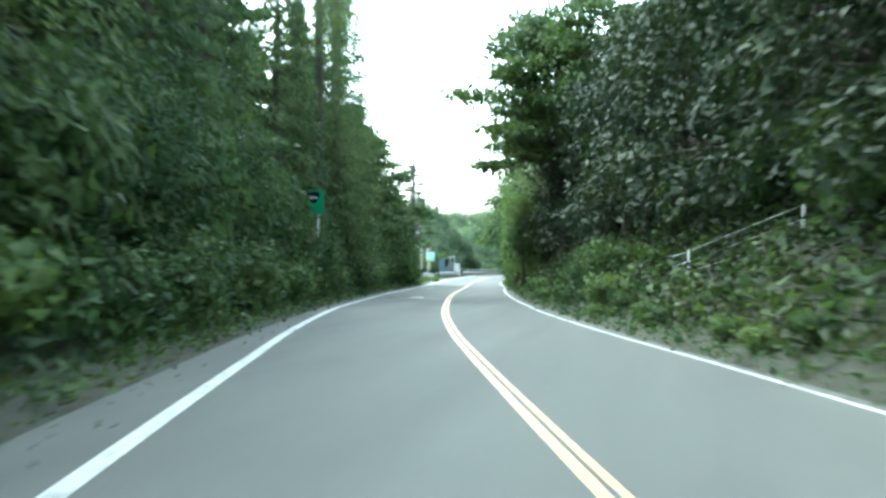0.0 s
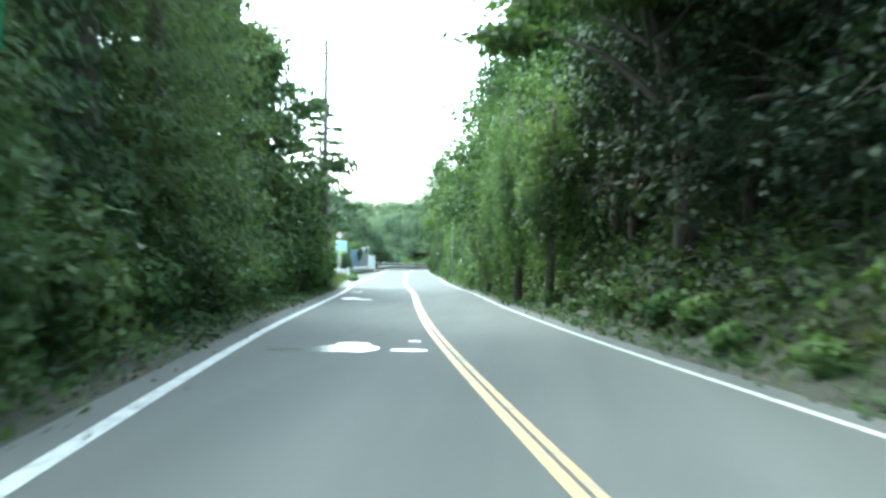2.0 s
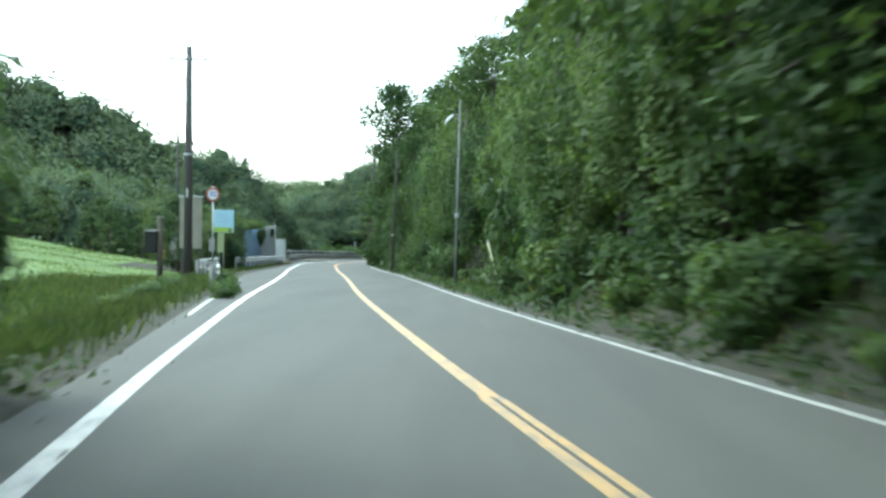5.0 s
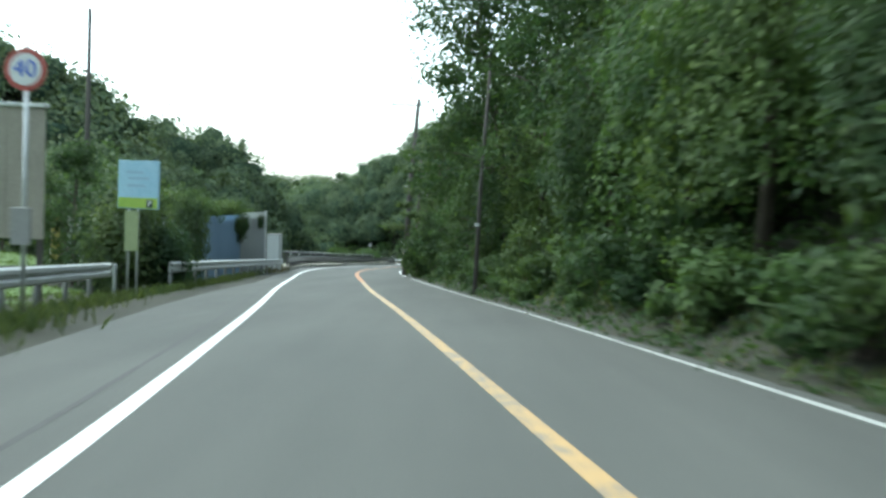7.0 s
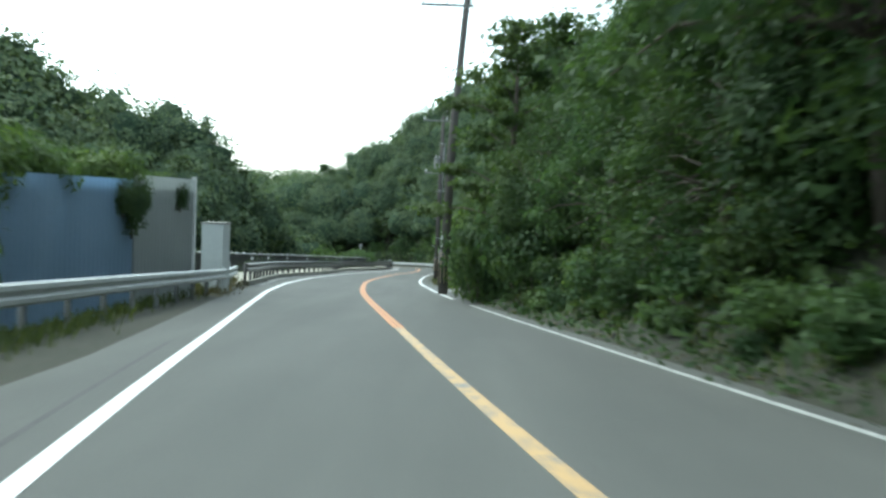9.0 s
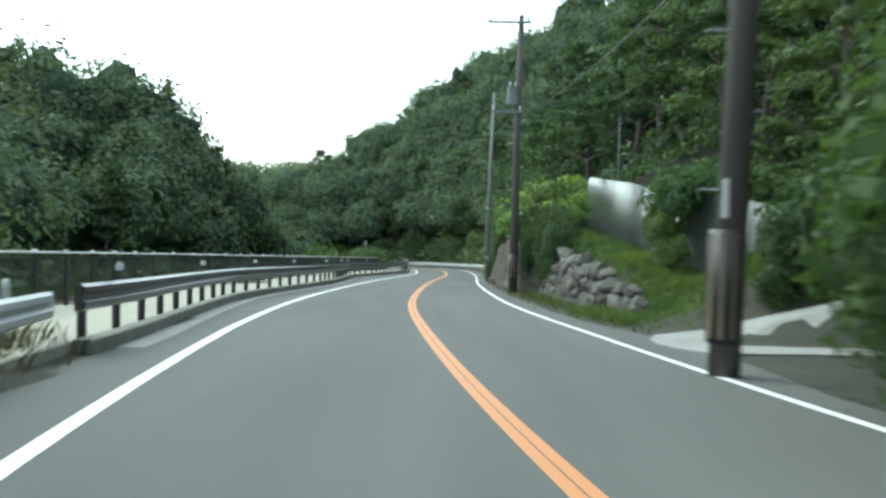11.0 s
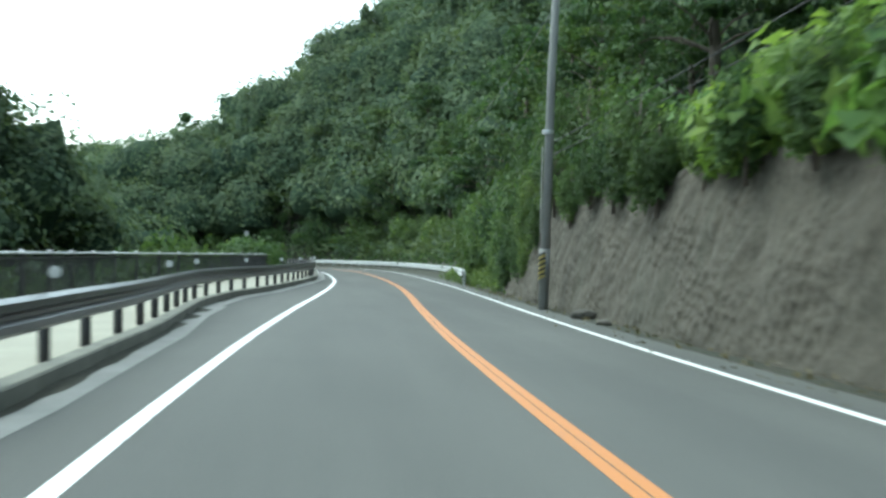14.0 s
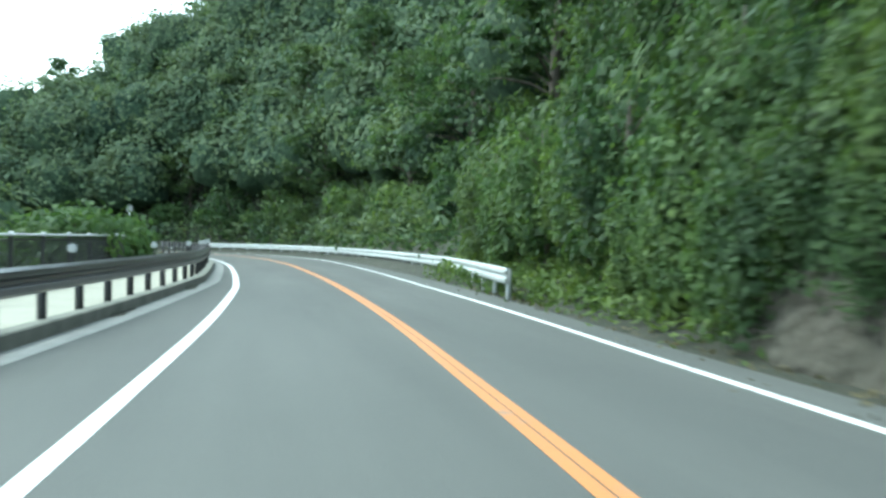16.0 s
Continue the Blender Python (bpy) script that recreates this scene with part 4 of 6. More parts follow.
for d in (11.5, 16.0, 21.0):
    for s in np.arange(238, 284 + d, 4.4):
        plant_at("broadleaf_tree", REAR[RNG.integers(2)], s + RNG.normal(), pave_r(s) + d + RNG.normal(), "green broadleaf tree on the slope outside the bend", "tree", "trees outside the bend", scale=RNG.uniform(0.5, 0.75))
# left valley, behind the railing
for s in np.arange(158, 262, 6.0):
    plant_at("broadleaf_tree", REAR[RNG.integers(2)], s, -pave_l(s) - RNG.uniform(16, 24), "green broadleaf tree in the valley below the road", "tree", "trees of the valley", scale=RNG.uniform(0.5, 0.75))
for s in np.arange(160, 250, 4.5):
    plant_at("bush", BRIGHTS[1] if 196 < s < 240 else SHRUBS[2], s, -pave_l(s) - RNG.uniform(6.5, 9), "leafy green bush rising behind the railing", "shrub", "bushes behind the railing", scale=RNG.uniform(1.1, 1.6), tall=1.55)
for s in np.arange(232, 262, 3.0):
    plant_at("bush", BRIGHTS[1], s, -pave_l(s) - RNG.uniform(3.6, 5.0), "light green bush rising behind the railing", "shrub", "bushes behind the railing", scale=RNG.uniform(0.8, 1.1))
# trimmed conifers and trees by the lay-by
for x, y, sc, tl in ((-27.9, 126.6, 0.95, 1.15), (-25.9 - 1.0, 127.4, 0.75, 0.95), (-29.5, 129.5, 1.0, 1.3), (-28.9, 137.3, 0.72, 1.85), (-32.8, 137.0, 1.4, 1.1), (-34.5, 141, 1.5, 1.2)):
    plant("trimmed_conifer", ROUND, x, y, "dark rounded trimmed conifer beside the lay-by", "shrub", "trimmed conifers", scale=sc, tall=tl)
for x, y, k, sc in ((-31.2, 131.2, 2, 0.55), (-36, 154, 0, 0.8), (-40, 157, 2, 0.85), (-37, 160, 1, 0.85), (-34.5, 158, 0, 0.7), (-45, 158, 2, 0.8), (-36, 163, 2, 0.75), (-40, 168, 0, 0.9)):
    plant("broadleaf_tree", BROAD[k], x, y, "broadleaf tree behind the shed", "tree", "trees behind the shed", scale=sc)
for i in range(9):
    plant("orchard_tree", REAR[i % 2], -36.5 - i * 2.4, 147 + RNG.uniform(-2, 2.5), "low round fruit tree beyond the grass field", "tree", "orchard trees", scale=RNG.uniform(0.3, 0.4))
for x, y, sc in ((-20.9, 91.5, 0.35), (-21.6, 94.0, 0.3), (-22.0, 97.0, 0.4), (-20.6, 88.5, 0.3), (-23.4, 103, 0.35)):
    plant("shrub", BRIGHTS[1], x, y, "weedy green bush on the verge by the guardrail", "shrub", "verge weeds", scale=sc, tall=0.7)
for x, y, sc in ((-19.5, 94.2, 0.34), (-19.9, 95.6, 0.38), (-20.2, 97.0, 0.36), (-20.7, 98.6, 0.4), (-21.1, 100.2, 0.36), (-21.5, 101.8, 0.38), (-22.0, 103.6, 0.36), (-22.6, 105.4, 0.34), (-19.2, 92.6, 0.3)):
    plant("shrub", SHRUBS[1], x, y, "weedy green bush growing round the guardrail's posts", "shrub", "verge weeds", scale=sc)
plant("shrub", BRIGHTS[0], -23.1, 107.2, "yellow-green rounded bush on the lay-by's verge", "shrub", scale=0.28)


def leaf_carpet(name, label, pts, leaf, mat, up=(0.0, 0.5), category="undergrowth", aspect=0.5):
    """Loose leaves over the land at x, y rows."""
    h = land(pts[:, 0], pts[:, 1]) + RNG.uniform(up[0], up[1], len(pts))
    v, f = leaf_quads(WA(np.column_stack([pts, h])), RNG.normal(size=(len(pts), 3)) * 0.6 + np.array([0, 0, 1.0]), leaf, aspect)
    return tagged(new(name, mesh_from(name, v, f, mat)), label, category, kind="stuff")


def band_points(s0, s1, side, e0, e1, n):
    s = RNG.uniform(s0, s1, n)
    e = RNG.uniform(e0, e1, n)
    i = np.clip(np.searchsorted(STA, s), 0, len(STA) - 1)
    d = (pave_r(s) + e) if side > 0 else -(pave_l(s) + e)
    return AX[i] + RIGHT[i] * d[:, None] + RNG.normal(size=(n, 2)) * 0.25


leaf_carpet("bank_undergrowth", "low tangled leaves covering the wooded bank", band_points(-12, 153, 1, 0.9, 9, 34000), 0.15, L_BROAD, (0.0, 0.7))
leaf_carpet("bank_undergrowth", "low tangled leaves covering the left wood's floor", band_points(-12, 75, -1, 0.9, 8, 17000), 0.14, L_BROAD, (0.0, 0.6))
leaf_carpet("bank_undergrowth", "low leaves covering the slope past the wall", band_points(215, 300, 1, 1.2, 9, 18000), 0.16, L_BROAD, (0.0, 0.7))
leaf_carpet("bank_undergrowth", "low leaves and weeds at the foot of the bank", band_points(214, 234, 1, 0.35, 2.0, 9000), 0.08, L_VINE, (0.0, 0.5))
# same near-black leaf colour, imitating shade low on the bank
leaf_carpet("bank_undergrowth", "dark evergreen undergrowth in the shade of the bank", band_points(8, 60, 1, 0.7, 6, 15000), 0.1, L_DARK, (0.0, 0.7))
leaf_carpet("slope_undergrowth", "low leaves covering the slope above the wall", band_points(187, 216, 1, 1.6, 9, 9000), 0.15, L_BROAD, (0.0, 0.6))
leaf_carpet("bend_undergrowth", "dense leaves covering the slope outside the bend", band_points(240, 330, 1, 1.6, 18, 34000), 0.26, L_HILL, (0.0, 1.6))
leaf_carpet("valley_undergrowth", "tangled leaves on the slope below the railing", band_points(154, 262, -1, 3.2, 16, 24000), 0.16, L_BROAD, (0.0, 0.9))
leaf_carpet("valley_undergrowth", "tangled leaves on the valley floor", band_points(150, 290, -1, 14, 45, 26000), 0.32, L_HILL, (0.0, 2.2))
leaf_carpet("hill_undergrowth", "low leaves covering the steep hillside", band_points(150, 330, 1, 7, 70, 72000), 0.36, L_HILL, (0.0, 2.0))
leaf_carpet("verge_undergrowth", "low weeds reaching the road's edge", band_points(-12, 153, 1, 0.15, 1.2, 15000), 0.075, L_BROAD, (0.0, 0.22))
leaf_carpet("verge_undergrowth", "low weeds at the foot of the wood", band_points(-12, 78, -1, 0.3, 1.4, 8000), 0.075, L_BROAD, (0.0, 0.2))
leaf_carpet("leaf_litter", "dry leaves and small debris along the road's edge", band_points(-12, 156, 1, -0.25, 0.9, 3000), 0.045, L_LITTER, (0.02, 0.07))
leaf_carpet("leaf_litter", "dry leaves and small debris along the road's edge", band_points(-12, 80, -1, -0.4, 0.9, 2200), 0.045, L_LITTER, (0.02, 0.07))
leaf_carpet("leaf_litter", "dry leaves and debris at the foot of the wall", band_points(164, 228, 1, -0.3, 0.5, 1400), 0.045, L_LITTER, (0.02, 0.07))


def grass(name, label, pts, tall, mat, wide=0.012):
    """Upright bent blades at x, y rows."""
    n = len(pts)
    base = WA(np.column_stack([pts, land(pts[:, 0], pts[:, 1])]))
    a = RNG.uniform(0, math.tau, n)
    t = tall * RNG.uniform(0.5, 1.2, n)
    side = np.stack([np.cos(a), np.sin(a), np.zeros(n)], 1) * wide
    bend = np.stack([-np.sin(a), np.cos(a), np.zeros(n)], 1) * (t * RNG.uniform(0.1, 0.7, n))[:, None]
    up = np.array([0, 0, 1.0]) * t[:, None]
    v = np.stack([base - side, base + side, base + up * 0.6 + bend * 0.35 + side * 0.8, base + up + bend], 1).reshape(-1, 3)
    return tagged(new(name, mesh_from(name, v, np.arange(4 * n).reshape(n, 4), mat)), label, "grass", kind="stuff")


grass("lawn_grass", "bright green grass on the slope below the metal fence", band_points(165, 187, 1, 1.9, 4.2, 12000), 0.28, L_LAWN, 0.012)
grass("lawn_grass", "bright green grass beside the driveway", band_points(164.8, 171, 1, 0.4, 4.5, 4500), 0.25, L_LAWN, 0.012)
grass("verge_grass", "sparse rough grass below the stone wall", band_points(166, 186, 1, 0.4, 1.5, 2600), 0.16, L_GRASS, 0.01)
grass("verge_grass", "rough green grass along the wooded bank", band_points(-10, 153, 1, 0.7, 1.8, 9000), 0.3, L_GRASS, 0.012)
grass("verge_grass", "rough green grass along the left verge", band_points(-10, 160, -1, 0.85, 2.2, 11000), 0.28, L_GRASS, 0.012)
grass("field_grass", "mown bright green grass of the field", np.concatenate([np.stack([RNG.uniform(-56, -26, 24000), RNG.uniform(80, 129, 24000)], 1), np.stack([RNG.uniform(-56, -36, 8000), RNG.uniform(128, 146, 8000)], 1)]), 0.14, L_LAWN, 0.03)
grass("verge_grass", "long rough grass between the road and the field", band_points(78, 112, -1, 0.4, 7.5, 13000), 0.36, L_GRASS, 0.016)
grass("dry_grass", "dry straw-coloured grass at the end of the guardrail", band_points(150, 160, -1, 0.2, 1.4, 1500), 0.25, L_LITTER, 0.01)


def hill_woods():
    """Crowns of the woods on both hills, leaf clumps on every one."""
    gx, gy = np.meshgrid(np.arange(-150, 76, 4.4), np.arange(-30, 450, 4.4))
    p = np.stack([gx.ravel(), gy.ravel()], 1) + RNG.uniform(-2.2, 2.2, (gx.size, 2))
    d, s = near_line(p[:, 0], p[:, 1])
    hill = hills(p[:, 0], p[:, 1])
    right = (d > np.where((s > 152) & (s < 197), 24, np.where(s > 236, 8.5, 13))) & (d < np.where(s > 140, 95, np.where(s > 60, 34, 24))) & (s < 330)
    left = (d < np.where(p[:, 1] > 190, -20, -30)) & (hill > 1.0) & (p[:, 0] > -112) & (p[:, 1] < 400) & (p[:, 1] > 60)
    valley = (d < -24) & (p[:, 1] > 150) & (p[:, 0] > -80) & (p[:, 1] < 330)
    beyond = (p[:, 1] > 262) & (np.abs(d) > np.where(d > 0, 8.5, 13)) & (hill > 0.5)
    keep = (right | left | valley | beyond) & ~((p[:, 1] < 154) & (d < 0) & (p[:, 0] > -62))
    outer = p[~keep & (((d > 18) & (d < 80) & (s < 150)) | ((d < -14) & (d > -75) & (p[:, 1] < 78)))]
    p = p[keep]
    h = land(p[:, 0], p[:, 1])
    slope = np.hypot(land(p[:, 0] + 1, p[:, 1]) - h, land(p[:, 0], p[:, 1] + 1) - h)
    steep, cliff = slope > 0.7, slope > 1.1
    p = np.concatenate([p, p[steep] + RNG.uniform(-2.4, 2.4, (steep.sum(), 2)), p[steep] + RNG.uniform(-2.4, 2.4, (steep.sum(), 2))]
                       + [p[cliff] + RNG.uniform(-2.6, 2.6, (cliff.sum(), 2)) for i in range(3)])
    d, s = near_line(p[:, 0], p[:, 1])
    ok = (np.abs(d) > np.where((s > 236) & (d > 0), 8.0, 12)) & ~((d > 0) & (d < 22) & (s > 152) & (s < 197))
    p, d = p[ok], d[ok]
    kind_ = np.where((np.abs(d) < 34) & (p[:, 1] > 120), 0, 1)
    p, kind_ = np.concatenate([p, outer]), np.concatenate([kind_, np.full(len(outer), 2)])
    h = land(p[:, 0], p[:, 1])
    for group, n, leaf, name in ((kind_ == 2, 26, 0.9, "outer_wood"), (kind_ == 0, 900, 0.22, "near_hill_wood"), (kind_ == 1, 150, 0.36, "far_hill_wood")):
        q, hh = p[group], h[group]
        k = len(q)
        r = RNG.uniform(2.5, 4.6, k)
        spiky = RNG.random(k) < np.where((hh > 20) & (q[:, 0] > -60), 0.25, 0.03)
        tall = np.where(spiky, r * 1.05, r * RNG.uniform(0.8, 1.1, k))
        rr = np.where(spiky, r * 0.62, r)
        base = WA(np.column_stack([q, hh + tall * 0.75 + 0.8]))

        def swell(u, i):
            """How far a crown's surface stands out in the direction u."""
            return 1 + 0.16 * np.sin(u[..., 0] * 4 + i) * np.sin(u[..., 1] * 5 + i * 1.7) + 0.12 * np.sin(u[..., 2] * 7 + i * 0.7) + 0.07 * np.sin(u[..., 0] * 11 + u[..., 1] * 9 + i)

        def narrow(u, pointed):
            return np.where(pointed, np.clip(1.05 - (u[..., 2] + 0.35) * 0.7, 0.12, 1), 1.0)
        u = unit(RNG.normal(size=(k * n, 3)))
        u[:, 2] = np.where(u[:, 2] < -0.35, -u[:, 2], u[:, 2])
        i = np.repeat(np.arange(k), n)
        shrink = narrow(u, spiky[i])
        c = base[i] + u * np.stack([rr[i] * shrink, rr[i] * shrink, tall[i]], 1) * (swell(u, i) * RNG.uniform(0.72, 1.05, k * n))[:, None]
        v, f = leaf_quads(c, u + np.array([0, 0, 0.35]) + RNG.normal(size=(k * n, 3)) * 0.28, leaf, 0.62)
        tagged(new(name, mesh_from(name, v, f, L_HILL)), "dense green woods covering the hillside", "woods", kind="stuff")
        # solid cores fill the crowns; their dark colour stands for inner shade
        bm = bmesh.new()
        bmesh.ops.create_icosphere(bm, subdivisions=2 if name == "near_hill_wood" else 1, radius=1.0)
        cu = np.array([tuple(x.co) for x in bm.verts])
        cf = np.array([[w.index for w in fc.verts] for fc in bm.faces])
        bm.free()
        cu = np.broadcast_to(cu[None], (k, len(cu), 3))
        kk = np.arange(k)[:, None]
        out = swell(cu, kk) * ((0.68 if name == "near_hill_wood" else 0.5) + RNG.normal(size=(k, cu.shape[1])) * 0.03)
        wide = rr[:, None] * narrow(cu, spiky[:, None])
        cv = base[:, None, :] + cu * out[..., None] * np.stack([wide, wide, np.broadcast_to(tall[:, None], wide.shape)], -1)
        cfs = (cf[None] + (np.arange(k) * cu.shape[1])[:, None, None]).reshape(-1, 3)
        tagged(new(name + "_shade", mesh_from(name, cv.reshape(-1, 3), cfs, L_INNER, True)), "crown cores of the hillside woods, coloured dark for inner shade", "woods", kind="stuff")


hill_woods()

# ---- kerb, walkway, walls ----
def solid_strip(name, s0, s1, left, right, bottom, top, mat, label, category):
    """A raised band along the road with sides: kerbs, walkways."""
    k = np.where((STA >= s0) & (STA <= s1))[0]
    bm = bmesh.new()
    rings = []
    for i in k:
        row = []
        for o, h in ((left, bottom), (left, top - 0.02), (None, top), (right, top - 0.02), (right, bottom)):
            if o is None:
                for oo, inset in ((left, 0.02), (right, -0.02)):
                    v = AX[i] + RIGHT[i] * (float(oo(STA[i])) + inset)
                    row.append(bm.verts.new(W(v[0], v[1], h)))
            else:
                v = AX[i] + RIGHT[i] * float(o(STA[i]))
                row.append(bm.verts.new(W(v[0], v[1], h)))
        rings.append(row)
    for a, b in zip(rings, rings[1:]):
        for j in range(len(a) - 1):
            bm.faces.new((a[j], a[j + 1], b[j + 1], b[j]))
    bm.faces.new(rings[0])
    bm.faces.new(rings[-1][::-1])
    return tagged(new(name, from_bm(name, bm, mat)), label, category, kind="structure")


solid_strip("kerb", 160, 262, lambda s: -pave_l(s) - 0.22, lambda s: -pave_l(s) + 0.03, -0.15, 0.19, M_MOSS, "dark weathered concrete kerb below the railing", "kerb")
solid_strip("walkway", 157, 262, lambda s: -pave_l(s) - 2.75, lambda s: -pave_l(s) - 0.225, -0.6, 0.17, M_WALK, "cream concrete footway behind the kerb", "pavement")
strip("gutter", 160.5, 262, lambda s: -pave_l(s) + 0.035, lambda s: -pave_l(s) + 0.42, 0.005, M_CONC, "pale concrete gutter along the kerb", "gutter")
strip("drain_slab", 193.2, 204.5, lambda s: -pave_l(s) + 0.05, lambda s: np.interp(s, [193, 202, 205], [-4.1, -4.5, -4.62]), 0.009, M_CONC, "pale concrete slab filling the bend of the kerb", "slab")
strip("asphalt_seam", 86, 136, lambda s: -wl(s) - 0.42, lambda s: -wl(s) - 0.36, 0.003, M_SEAM, "dark seam in the asphalt beside the edge line", "road marking")


def driveway():
    bm = bmesh.new()
    grid = []
    for y in np.linspace(161.5, 164.6, 5):
        row = []
        for x in np.linspace(-20.4, -13.5, 8):
            xx = x + 0.25 * math.sin(y * 1.3) * (x < -20)
            row.append(bm.verts.new(W(xx, y, max(0.02, height(xx, y) + 0.03))))
        grid.append(row)
    for a, b in zip(grid, grid[1:]):
        for j in range(len(a) - 1):
            bm.faces.new((a[j], a[j + 1], b[j + 1], b[j]))
    ret = bmesh.ops.extrude_face_region(bm, geom=bm.faces[:])
    bmesh.ops.translate(bm, vec=(0, 0, -0.15), verts=[v for v in ret["geom"] if isinstance(v, bmesh.types.BMVert)])
    return tagged(new("driveway", from_bm("driveway", bm, M_CONC)), "pale concrete driveway apron beside the road", "driveway", kind="structure")


driveway()


def sprayed_wall(s0, s1):
    """Leaning concrete wall whose face is covered with rows of slanting scales."""
    k = np.where((STA >= s0) & (STA <= s1))[0]
    st = np.linspace(STA[k[0]], STA[k[-1]], int((s1 - s0) / 0.045))
    hs = np.linspace(-0.1, 1.0, 84)
    v, nrow = [], len(hs) + 1
    for s in st:
        i = np.interp(s, STA[k], k)
        j = int(i)
        u = i - j
        c = AX[j] * (1 - u) + AX[min(j + 1, len(AX) - 1)] * u
        r = RIGHT[j]
        tall = 2.85 * min(1.0, 0.12 + (s - s0) / 3.5) * min(1.0, 0.25 + (s1 - s) / 8.0)
        tall += 0.16 * math.sin(s * 0.9) + 0.1 * math.sin(s * 2.3)
        for t in hs:
            lump = 0.1 * noise.noise((s * 0.9, t * 2.6, 0.3)) + 0.05 * noise.noise((s * 2.3, t * 6.0, 4.0)) + 0.03 * noise.noise((s * 4.5, t * 12.0, 9.0))
            z = t * tall
            sway = 0.2 * noise.noise((s * 1.3, z * 1.3, 2.0))
            scale = max(0.0, math.sin(6.283 * (s / 0.27 + z / 0.5 + sway * 3))) * (0.5 + 0.5 * math.sin(6.283 * (z / 0.21 - s / 1.1 + sway * 4)))
            lump -= 0.034 * scale * max(0.1, 0.7 + 1.3 * noise.noise((s * 0.8, z * 0.9, 5.0)))
            o = float(pave_r(s)) + 0.35 + 1.3 * max(0.0, 1 - (s - s0) / 1.8) ** 2 + 0.62 * max(t, 0) * tall / 2.85 + lump
            p = c + r * o
            v.append(W(p[0], p[1], t * tall))
        p = c + r * (float(pave_r(s)) + (3.4 if s < 188 else 1.9))
        v.append(W(p[0], p[1], tall + 0.05 if s < 188 else tall - 0.3))
    n = len(st)
    i = (np.arange(n - 1)[:, None] * nrow + np.arange(nrow - 1)[None, :]).ravel()
    f = np.stack([i, i + 1, i + nrow + 1, i + nrow], 1)
    return tagged(new("retaining_wall", mesh_from("retaining_wall", np.array(v), f, M_WALL, True)), "brownish concrete retaining wall with rows of slanting scales, stained", "wall", kind="structure")


sprayed_wall(184.0, 215)

# grass field on the left
def field():
    xs, ys = np.arange(-58, -18.4, 1.5), np.arange(79, 148, 1.5)
    gx, gy = np.meshgrid(xs, ys)
    d, s = near_line(gx, gy)
    h = land(gx, gy) + 0.04
    v = WA(np.stack([gx.ravel(), gy.ravel(), h.ravel()], 1))
    nx = len(xs)
    i = (np.arange(len(ys) - 1)[:, None] * nx + np.arange(nx - 1)[None, :]).ravel()
    f = np.stack([i, i + 1, i + nx + 1, i + nx], 1)
    ok = ((d.ravel()[f] < np.where(s.ravel()[f] < 100, -6.0, -8.5)) & ((gx.ravel()[f] < -35.0) | (gy.ravel()[f] < 130.0))).all(axis=1)
    m = plain("meadow", (0.07, 0.125, 0.028), (0.105, 0.165, 0.038), 0.35, 18, 0.9, bump=0.5, dist=0.05)
    return tagged(new("grass_field", mesh_from("grass_field", v, f[ok], m, True)), "mown bright green grass field beside the lay-by", "field", kind="structure")


field()


# ---- rails and fences ----
W_BEAM = [(0.0, -0.17), (0.055, -0.13), (0.06, -0.06), (0.005, -0.02), (0.005, 0.02), (0.06, 0.06), (0.055, 0.13), (0.0, 0.17)]
W_BACK = [(a - 0.012, b) for a, b in W_BEAM][::-1]


def smooth_path(ctrl, step):
    return [tuple(p) for p in catmull(ctrl, step)]


